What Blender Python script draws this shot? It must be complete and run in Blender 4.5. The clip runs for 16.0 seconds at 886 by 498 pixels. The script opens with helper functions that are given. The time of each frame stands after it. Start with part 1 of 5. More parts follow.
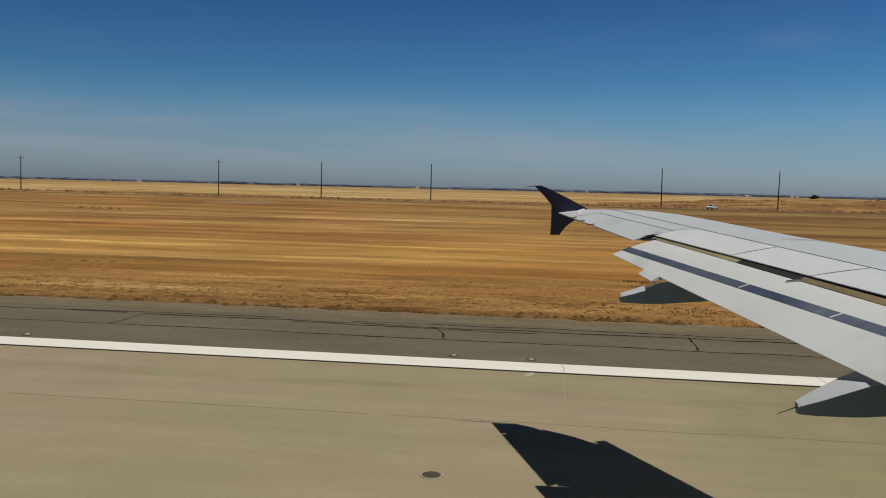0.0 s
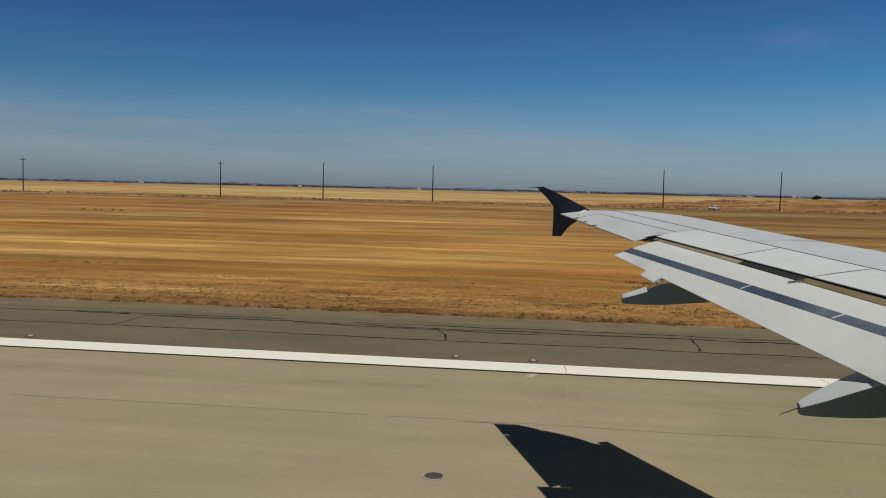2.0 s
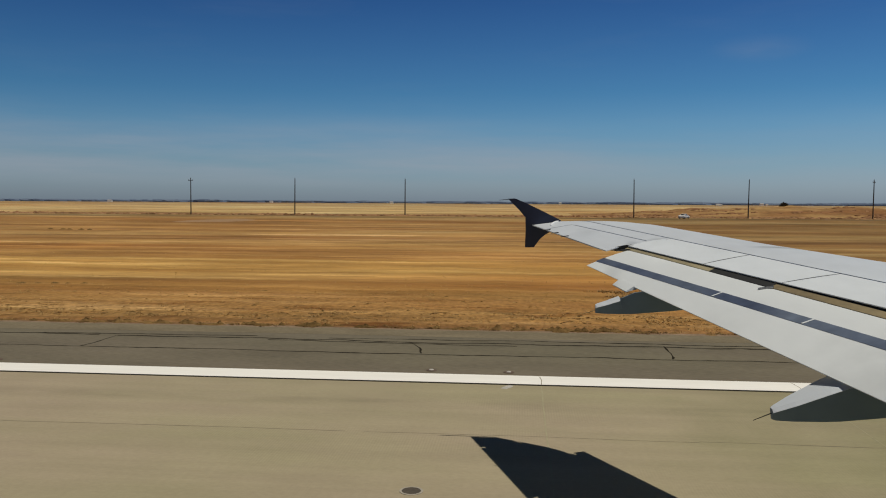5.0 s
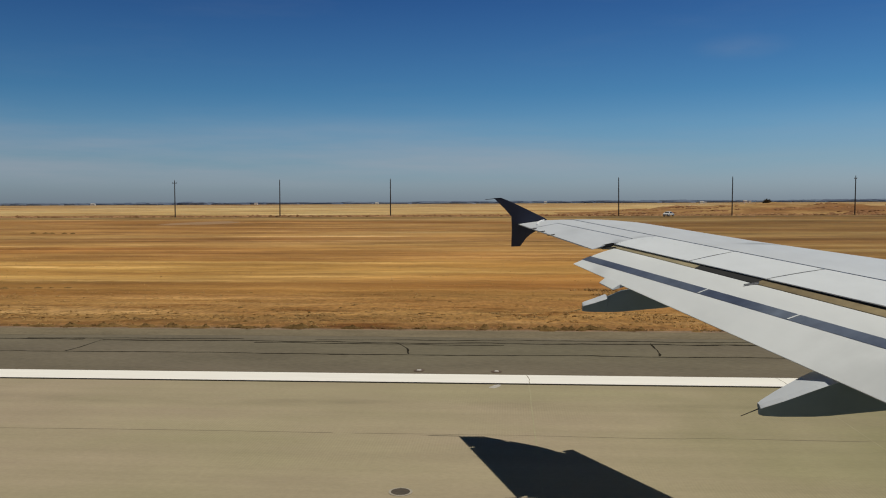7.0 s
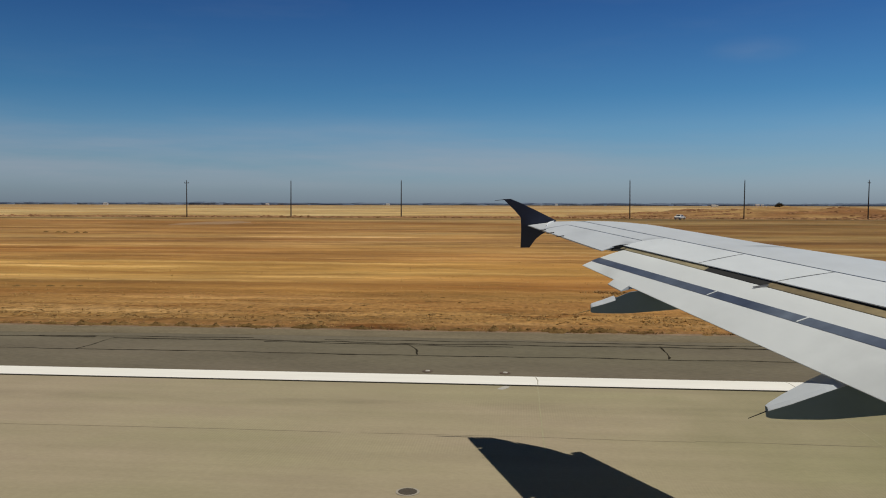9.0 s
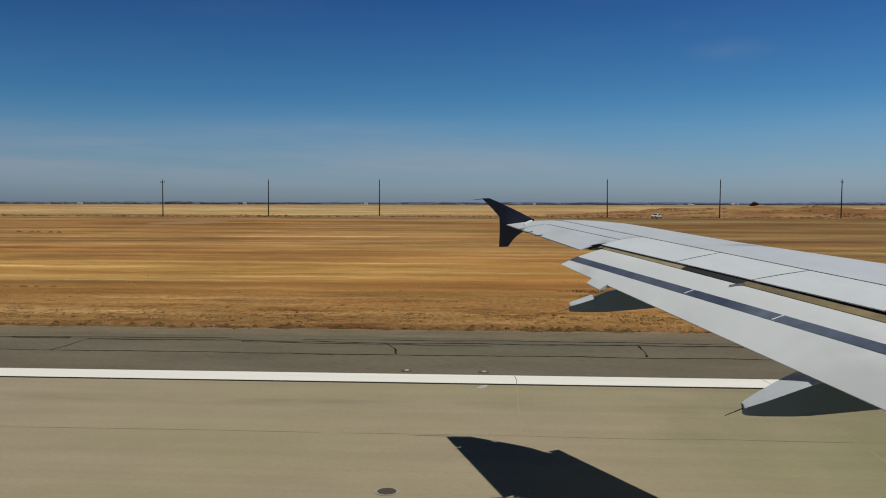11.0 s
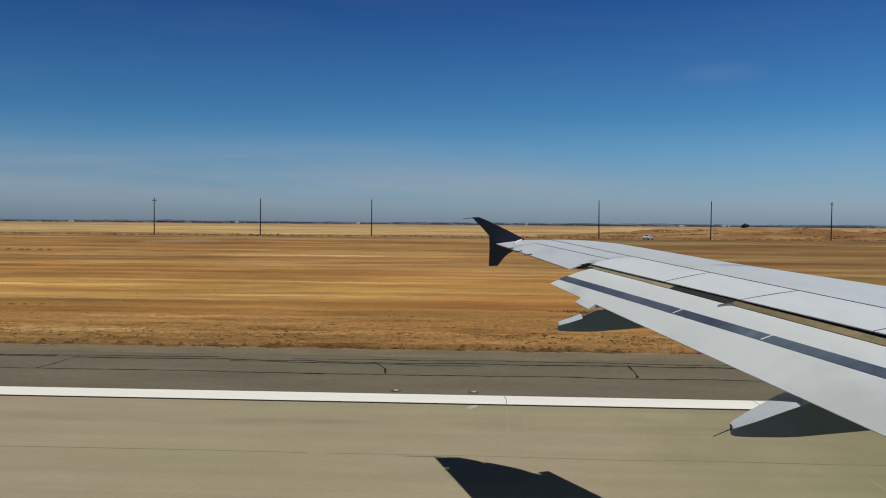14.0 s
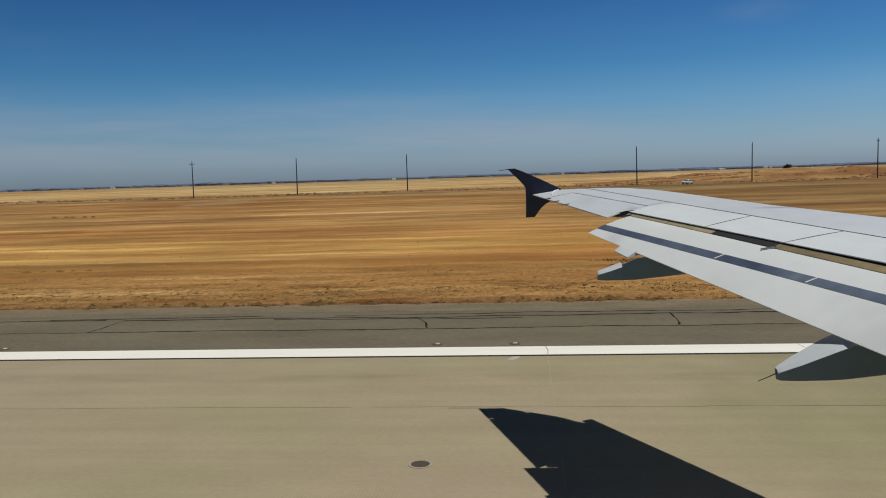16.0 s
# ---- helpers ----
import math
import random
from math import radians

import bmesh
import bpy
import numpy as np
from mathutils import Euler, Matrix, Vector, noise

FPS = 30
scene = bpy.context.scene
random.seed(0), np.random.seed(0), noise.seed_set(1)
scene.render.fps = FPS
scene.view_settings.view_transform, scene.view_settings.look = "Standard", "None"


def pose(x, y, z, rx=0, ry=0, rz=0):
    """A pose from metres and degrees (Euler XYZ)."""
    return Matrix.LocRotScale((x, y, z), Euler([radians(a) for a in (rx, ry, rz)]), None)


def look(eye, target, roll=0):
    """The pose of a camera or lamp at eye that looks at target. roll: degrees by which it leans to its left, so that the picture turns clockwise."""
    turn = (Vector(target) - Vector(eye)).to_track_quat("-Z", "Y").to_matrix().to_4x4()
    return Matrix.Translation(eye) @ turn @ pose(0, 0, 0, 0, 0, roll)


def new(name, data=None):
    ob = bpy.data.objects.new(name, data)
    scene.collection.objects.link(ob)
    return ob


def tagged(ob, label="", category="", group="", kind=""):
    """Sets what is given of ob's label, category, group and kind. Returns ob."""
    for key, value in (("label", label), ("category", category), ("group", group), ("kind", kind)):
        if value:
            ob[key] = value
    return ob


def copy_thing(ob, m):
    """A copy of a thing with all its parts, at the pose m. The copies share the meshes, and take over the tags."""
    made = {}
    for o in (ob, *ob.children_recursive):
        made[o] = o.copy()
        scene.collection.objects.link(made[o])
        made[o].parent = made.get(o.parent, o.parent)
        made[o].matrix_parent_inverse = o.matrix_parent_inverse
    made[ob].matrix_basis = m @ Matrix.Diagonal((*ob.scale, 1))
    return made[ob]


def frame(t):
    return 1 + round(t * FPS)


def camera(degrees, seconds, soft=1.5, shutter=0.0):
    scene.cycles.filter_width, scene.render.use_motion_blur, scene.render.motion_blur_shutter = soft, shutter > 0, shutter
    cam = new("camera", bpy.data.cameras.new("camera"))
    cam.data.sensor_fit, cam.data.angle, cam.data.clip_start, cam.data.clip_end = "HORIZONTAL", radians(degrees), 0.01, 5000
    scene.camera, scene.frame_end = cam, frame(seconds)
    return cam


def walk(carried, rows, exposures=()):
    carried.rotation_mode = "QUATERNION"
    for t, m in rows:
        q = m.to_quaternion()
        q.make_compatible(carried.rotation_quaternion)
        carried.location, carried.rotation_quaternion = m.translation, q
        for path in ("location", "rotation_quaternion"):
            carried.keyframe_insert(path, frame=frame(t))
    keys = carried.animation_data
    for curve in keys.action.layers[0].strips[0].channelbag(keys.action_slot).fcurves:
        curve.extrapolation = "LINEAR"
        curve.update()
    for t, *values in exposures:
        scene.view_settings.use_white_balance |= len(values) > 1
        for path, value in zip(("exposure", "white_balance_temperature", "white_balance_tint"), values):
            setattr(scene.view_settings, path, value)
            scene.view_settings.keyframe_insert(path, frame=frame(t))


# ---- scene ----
cam = camera(56.75, 16.0, 1.05)
# seconds, place, turn in degrees (pitch + 90, roll, yaw); the camera is held behind a cabin window
ROWS = [
    (0.0, -0.02, -0.012, 4.566, 85.71, -1.39, 7.24), (0.5, -0.019, -0.01, 4.565, 85.73, -1.17, 7.23),
    (1.0, -0.025, -0.009, 4.573, 85.68, -1.61, 7.21), (1.5, -0.022, -0.015, 4.576, 85.71, -1.74, 7.29),
    (2.0, -0.023, -0.029, 4.571, 85.78, -1.31, 7.36), (2.5, -0.009, -0.04, 4.575, 86.15, -0.63, 7.05),
    (3.0, -0.009, -0.032, 4.586, 86.39, -1.25, 6.59), (3.5, -0.009, -0.037, 4.589, 86.54, -1.2, 6.22),
    (4.0, -0.026, -0.022, 4.574, 86.65, -0.55, 5.98), (6.5, -0.011, -0.02, 4.572, 86.75, -0.14, 4.67),
    (7.0, -0.029, -0.006, 4.57, 86.73, 0.27, 4.42), (7.5, -0.026, -0.011, 4.585, 86.75, -0.34, 4.62),
    (8.0, -0.018, -0.005, 4.575, 86.84, -0.49, 4.87), (10.5, -0.001, -0.035, 4.539, 86.84, 0.6, 5.25),
    (11.0, -0.012, -0.016, 4.554, 86.79, -0.1, 3.66), (11.5, -0.006, -0.001, 4.539, 86.9, -0.03, 3.77),
    (12.0, 0.013, -0.004, 4.511, 87.02, 0.62, 3.85), (12.5, 0.036, -0.001, 4.536, 87.06, 0.6, 3.69),
    (13.0, 0.064, -0.0, 4.535, 87.0, -0.37, 3.2), (13.5, 0.035, 0.021, 4.555, 87.76, -2.05, 2.9),
    (14.0, 0.031, 0.039, 4.53, 88.19, -0.45, 3.12), (14.5, 0.022, 0.039, 4.541, 87.02, 0.08, 3.49),
    (15.0, 0.026, 0.071, 4.536, 85.63, 0.66, 4.66), (15.5, 0.015, 0.076, 4.539, 84.93, -0.28, 5.27),
    (16.0, 0.036, 0.06, 4.537, 84.96, 1.8, 5.6),
]
AIR = 46.9                             # where the airliner stands along the runway
walk(cam, [(t, pose(AIR + x, y, z, rx, ry, rz)) for t, x, y, z, rx, ry, rz in ROWS], [
    (0.0, -0.12, 6450, 10), (4.0, -0.1, 6450, 10), (6.5, -0.02, 6450, 10), (8.0, 0.0, 6450, 10), (10.5, -0.05, 6150, 10), (11.0, -0.1, 6150, 10), (11.5, -0.22, 6150, 10),
    (12.0, -0.27, 6150, 10), (12.5, 0.0, 6150, 10), (13.0, 0.0, 6150, 10), (13.5, 0.0, 6060, 10), (14.5, 0.0, 6100, 10), (16.0, 0.0, 6150, 10)])

# ---- world and sun ----
SUN = Vector((0.276, -0.134, 1.0)).normalized()      # towards the sun, high and slightly ahead
sun_el = math.asin(SUN.z)
sun_az = math.atan2(SUN.x, SUN.y)
world = bpy.data.worlds.new("sky")
scene.world = world
world.use_nodes = True
wt = world.node_tree
wt.nodes.clear()
sky = wt.nodes.new("ShaderNodeTexSky")
sky.sky_type, sky.sun_disc = "NISHITA", False
sky.sun_elevation, sky.sun_rotation = sun_el, sun_az
sky.air_density, sky.dust_density, sky.ozone_density = 1.0, 0.6, 3.0
tc = wt.nodes.new("ShaderNodeTexCoord")
sep = wt.nodes.new("ShaderNodeSeparateXYZ")
wt.links.new(tc.outputs["Generated"], sep.inputs[0])
haze = wt.nodes.new("ShaderNodeValToRGB")
haze.color_ramp.elements[0].position, haze.color_ramp.elements[0].color = 0.0, (0.72, 0.91, 1.31, 1)
haze.color_ramp.elements[1].position, haze.color_ramp.elements[1].color = 1.0, (0.028, 0.040, 0.048, 1)
for at, col in ((0.022, (0.74, 0.93, 1.29, 1)), (0.05, (0.65, 0.89, 1.18, 1)), (0.09, (0.50, 0.84, 1.13, 1)), (0.13, (0.33, 0.71, 1.02, 1)), (0.27, (0.16, 0.385, 0.76, 1)), (0.45, (0.095, 0.165, 0.25, 1))):
    el = haze.color_ramp.elements.new(at)
    el.color = col
wt.links.new(sep.outputs["Z"], haze.inputs["Fac"])
tint = wt.nodes.new("ShaderNodeMix")
tint.data_type, tint.blend_type = "RGBA", "MULTIPLY"
tint.inputs[0].default_value = 1.0
wt.links.new(sky.outputs[0], tint.inputs[6])
wt.links.new(haze.outputs[0], tint.inputs[7])
# brighter towards the sun's side
side_ = wt.nodes.new("ShaderNodeMapRange")
side_.inputs["From Min"].default_value, side_.inputs["From Max"].default_value = -1.0, 1.0
side_.inputs["To Min"].default_value, side_.inputs["To Max"].default_value = 0.68, 1.24
wt.links.new(sep.outputs["X"], side_.inputs["Value"])
lit = wt.nodes.new("ShaderNodeVectorMath")
lit.operation = "SCALE"
wt.links.new(tint.outputs[2], lit.inputs[0])
wt.links.new(side_.outputs[0], lit.inputs["Scale"])
# thin high cloud
cmap = wt.nodes.new("ShaderNodeMapping")
cmap.inputs["Scale"].default_value = (2.2, 2.2, 14.0)
wt.links.new(tc.outputs["Generated"], cmap.inputs[0])
cn = wt.nodes.new("ShaderNodeTexNoise")
cn.inputs["Scale"].default_value, cn.inputs["Detail"].default_value, cn.inputs["Roughness"].default_value = 1.6, 6, 0.6
wt.links.new(cmap.outputs[0], cn.inputs["Vector"])
cr = wt.nodes.new("ShaderNodeValToRGB")
cr.color_ramp.elements[0].position, cr.color_ramp.elements[0].color = 0.52, (0, 0, 0, 1)
cr.color_ramp.elements[1].position, cr.color_ramp.elements[1].color = 0.85, (0.09, 0.09, 0.09, 1)
wt.links.new(cn.outputs["Fac"], cr.inputs["Fac"])
cloud = wt.nodes.new("ShaderNodeMix")
cloud.data_type = "RGBA"
low_ = wt.nodes.new("ShaderNodeValToRGB")
low_.color_ramp.elements[0].position, low_.color_ramp.elements[0].color = 0.0, (0.2, 0.2, 0.2, 1)
low_.color_ramp.elements[1].position, low_.color_ramp.elements[1].color = 0.30, (0.5, 0.5, 0.5, 1)
for at, v_ in ((0.035, 2.2), (0.075, 1.3), (0.12, 0.5)):
    low_.color_ramp.elements.new(at).color = (v_, v_, v_, 1)
wt.links.new(sep.outputs["Z"], low_.inputs["Fac"])
thick = wt.nodes.new("ShaderNodeMath")
thick.operation = "MULTIPLY"
wt.links.new(cr.outputs[0], thick.inputs[0])
wt.links.new(low_.outputs[0], thick.inputs[1])
bmap = wt.nodes.new("ShaderNodeMapping")
bmap.inputs["Scale"].default_value = (3.0, 3.0, 30.0)
wt.links.new(tc.outputs["Generated"], bmap.inputs[0])
bn = wt.nodes.new("ShaderNodeTexNoise")
bn.inputs["Scale"].default_value, bn.inputs["Detail"].default_value, bn.inputs["Roughness"].default_value = 1.0, 5, 0.55
wt.links.new(bmap.outputs[0], bn.inputs["Vector"])
bank = wt.nodes.new("ShaderNodeValToRGB")
bank.color_ramp.elements[0].position, bank.color_ramp.elements[0].color = 0.016, (0, 0, 0, 1)
bank.color_ramp.elements[1].position, bank.color_ramp.elements[1].color = 0.105, (0, 0, 0, 1)
bank.color_ramp.elements.new(0.042).color = (0.46, 0.46, 0.46, 1)
bank.color_ramp.elements.new(0.065).color = (0.36, 0.36, 0.36, 1)
wt.links.new(sep.outputs["Z"], bank.inputs["Fac"])
bside = wt.nodes.new("ShaderNodeMapRange")
bside.inputs["From Min"].default_value, bside.inputs["From Max"].default_value = 0.35, -0.15
bside.inputs["To Min"].default_value, bside.inputs["To Max"].default_value = 0.25, 1.0
wt.links.new(sep.outputs["X"], bside.inputs["Value"])
bfac = wt.nodes.new("ShaderNodeMapRange")
bfac.inputs["From Min"].default_value, bfac.inputs["From Max"].default_value = 0.36, 0.64
wt.links.new(bn.outputs["Fac"], bfac.inputs["Value"])
b1 = wt.nodes.new("ShaderNodeMath")
b1.operation = "MULTIPLY"
wt.links.new(bank.outputs[0], b1.inputs[0])
wt.links.new(bside.outputs[0], b1.inputs[1])
b2 = wt.nodes.new("ShaderNodeMath")
b2.operation = "MULTIPLY"
wt.links.new(b1.outputs[0], b2.inputs[0])
wt.links.new(bfac.outputs[0], b2.inputs[1])
b3 = wt.nodes.new("ShaderNodeMath")
b3.operation = "ADD"
wt.links.new(b2.outputs[0], b3.inputs[0])
wt.links.new(thick.outputs[0], b3.inputs[1])
# one faint wisp high up
wisp = wt.nodes.new("ShaderNodeVectorMath")
wisp.operation = "SUBTRACT"
wisp.inputs[1].default_value = (0.262, 0.95, 0.172)
wt.links.new(tc.outputs["Generated"], wisp.inputs[0])
wfit = wt.nodes.new("ShaderNodeVectorMath")
wfit.operation = "MULTIPLY"
wfit.inputs[1].default_value = (16.0, 4.0, 55.0)
wt.links.new(wisp.outputs[0], wfit.inputs[0])
wlen = wt.nodes.new("ShaderNodeVectorMath")
wlen.operation = "LENGTH"
wt.links.new(wfit.outputs[0], wlen.inputs[0])
wedge = wt.nodes.new("ShaderNodeMapRange")
wedge.interpolation_type = "SMOOTHSTEP"
wedge.inputs["From Min"].default_value, wedge.inputs["From Max"].default_value = 1.0, 0.0
wedge.inputs["To Min"].default_value, wedge.inputs["To Max"].default_value = 0.0, 0.16
wt.links.new(wlen.outputs["Value"], wedge.inputs["Value"])
wmap = wt.nodes.new("ShaderNodeMapping")
wmap.inputs["Scale"].default_value = (9.0, 9.0, 34.0)
wmap.inputs["Rotation"].default_value = (0, 0.25, 0)
wt.links.new(tc.outputs["Generated"], wmap.inputs[0])
wn = wt.nodes.new("ShaderNodeTexNoise")
wn.inputs["Scale"].default_value, wn.inputs["Detail"].default_value = 2.2, 5
wt.links.new(wmap.outputs[0], wn.inputs["Vector"])
wmul = wt.nodes.new("ShaderNodeMath")
wmul.operation = "MULTIPLY_ADD"
wt.links.new(wedge.outputs[0], wmul.inputs[0])
wt.links.new(wn.outputs["Fac"], wmul.inputs[1])
wt.links.new(b3.outputs[0], wmul.inputs[2])
wt.links.new(wmul.outputs[0], cloud.inputs[0])
wt.links.new(lit.outputs[0], cloud.inputs[6])
cloud.inputs[7].default_value = (5.1, 5.2, 5.8, 1)
bg = wt.nodes.new("ShaderNodeBackground")
bg.inputs["Strength"].default_value = 0.07
wt.links.new(cloud.outputs[2], bg.inputs["Color"])
wo = wt.nodes.new("ShaderNodeOutputWorld")
wt.links.new(bg.outputs[0], wo.inputs["Surface"])

lamp = bpy.data.lights.new("sun", "SUN")
lamp.energy, lamp.angle, lamp.color = 3.0, radians(0.53), (1.0, 0.95, 0.82)
sun = new("sun", lamp)
sun.matrix_world = look(SUN * 100, (0, 0, 0))


# ---- materials ----
def material(name, base, rough=0.6, metal=0.0, spread=0.15, scale=(1, 1, 1), fine=20.0, coarse=1.5, bump=0.0, spec=0.5, other=None):
    """A surface whose colour wanders at a coarse and a fine scale round its base colour; scale stretches the pattern."""
    m = bpy.data.materials.new(name)
    m.use_nodes = True
    nt = m.node_tree
    b = nt.nodes["Principled BSDF"]
    b.inputs["Roughness"].default_value, b.inputs["Metallic"].default_value = rough, metal
    b.inputs["Specular IOR Level"].default_value = spec
    co = nt.nodes.new("ShaderNodeTexCoord")
    mp = nt.nodes.new("ShaderNodeMapping")
    mp.inputs["Scale"].default_value = scale
    nt.links.new(co.outputs["Object"], mp.inputs[0])
    n1 = nt.nodes.new("ShaderNodeTexNoise")
    n1.inputs["Scale"].default_value, n1.inputs["Detail"].default_value = coarse, 5
    n2 = nt.nodes.new("ShaderNodeTexNoise")
    n2.inputs["Scale"].default_value, n2.inputs["Detail"].default_value = fine, 3
    nt.links.new(mp.outputs[0], n1.inputs["Vector"])
    nt.links.new(mp.outputs[0], n2.inputs["Vector"])
    add = nt.nodes.new("ShaderNodeMath")
    add.operation = "ADD"
    nt.links.new(n1.outputs["Fac"], add.inputs[0])
    nt.links.new(n2.outputs["Fac"], add.inputs[1])
    rp = nt.nodes.new("ShaderNodeMapRange")
    rp.inputs["From Min"].default_value, rp.inputs["From Max"].default_value = 0.6, 1.4
    rp.inputs["To Min"].default_value, rp.inputs["To Max"].default_value = 1 - spread, 1 + spread
    nt.links.new(add.outputs[0], rp.inputs["Value"])
    mx = nt.nodes.new("ShaderNodeVectorMath")
    mx.operation = "SCALE"
    mx.inputs[0].default_value = base
    nt.links.new(rp.outputs[0], mx.inputs["Scale"])
    nt.links.new(mx.outputs[0], b.inputs["Base Color"])
    if other:
        big = nt.nodes.new("ShaderNodeTexNoise")
        big.inputs["Scale"].default_value, big.inputs["Detail"].default_value = 0.22, 4
        nt.links.new(mp.outputs[0], big.inputs["Vector"])
        sh = nt.nodes.new("ShaderNodeMapRange")
        sh.inputs["From Min"].default_value, sh.inputs["From Max"].default_value = 0.35, 0.65
        nt.links.new(big.outputs["Fac"], sh.inputs["Value"])
        two = nt.nodes.new("ShaderNodeMix")
        two.data_type = "RGBA"
        two.inputs[6].default_value, two.inputs[7].default_value = (*base, 1), (*other, 1)
        nt.links.new(sh.outputs[0], two.inputs[0])
        nt.links.new(two.outputs[2], mx.inputs[0])
    if bump:
        bp = nt.nodes.new("ShaderNodeBump")
        bp.inputs["Strength"].default_value, bp.inputs["Distance"].default_value = bump, 0.02
        nt.links.new(n2.outputs["Fac"], bp.inputs["Height"])
        nt.links.new(bp.outputs[0], b.inputs["Normal"])
    return m


def smudge_and_shade(m, spots):
    """Soft smudges and painted-in shading at given places on a painted surface: (centre, reach, depth)."""
    nt = m.node_tree
    b = nt.nodes["Principled BSDF"]
    src = b.inputs["Base Color"].links[0].from_socket
    co = nt.nodes.new("ShaderNodeTexCoord")
    n = nt.nodes.new("ShaderNodeTexNoise")
    n.inputs["Scale"].default_value, n.inputs["Detail"].default_value = 3.0, 4
    nt.links.new(co.outputs["Object"], n.inputs["Vector"])
    for at, reach, depth in spots:
        sub = nt.nodes.new("ShaderNodeVectorMath")
        sub.operation = "SUBTRACT"
        sub.inputs[1].default_value = at
        nt.links.new(co.outputs["Object"], sub.inputs[0])
        div = nt.nodes.new("ShaderNodeVectorMath")
        div.operation = "DIVIDE"
        div.inputs[1].default_value = reach
        nt.links.new(sub.outputs[0], div.inputs[0])
        ln = nt.nodes.new("ShaderNodeVectorMath")
        ln.operation = "LENGTH"
        nt.links.new(div.outputs[0], ln.inputs[0])
        rough = nt.nodes.new("ShaderNodeMath")
        rough.operation = "ADD"
        nt.links.new(ln.outputs["Value"], rough.inputs[0])
        nt.links.new(n.outputs["Fac"], rough.inputs[1])
        rg = nt.nodes.new("ShaderNodeMapRange")
        rg.interpolation_type = "SMOOTHSTEP"
        rg.inputs["From Min"].default_value, rg.inputs["From Max"].default_value = 0.4, 1.6
        rg.inputs["To Min"].default_value, rg.inputs["To Max"].default_value = 1 - depth, 1.0
        nt.links.new(rough.outputs[0], rg.inputs["Value"])
        sc = nt.nodes.new("ShaderNodeVectorMath")
        sc.operation = "SCALE"
        nt.links.new(src, sc.inputs[0])
        nt.links.new(rg.outputs[0], sc.inputs["Scale"])
        src = sc.outputs[0]
    nt.links.new(src, b.inputs["Base Color"])


def nodes_of(m):
    return m.node_tree, m.node_tree.nodes["Principled BSDF"]


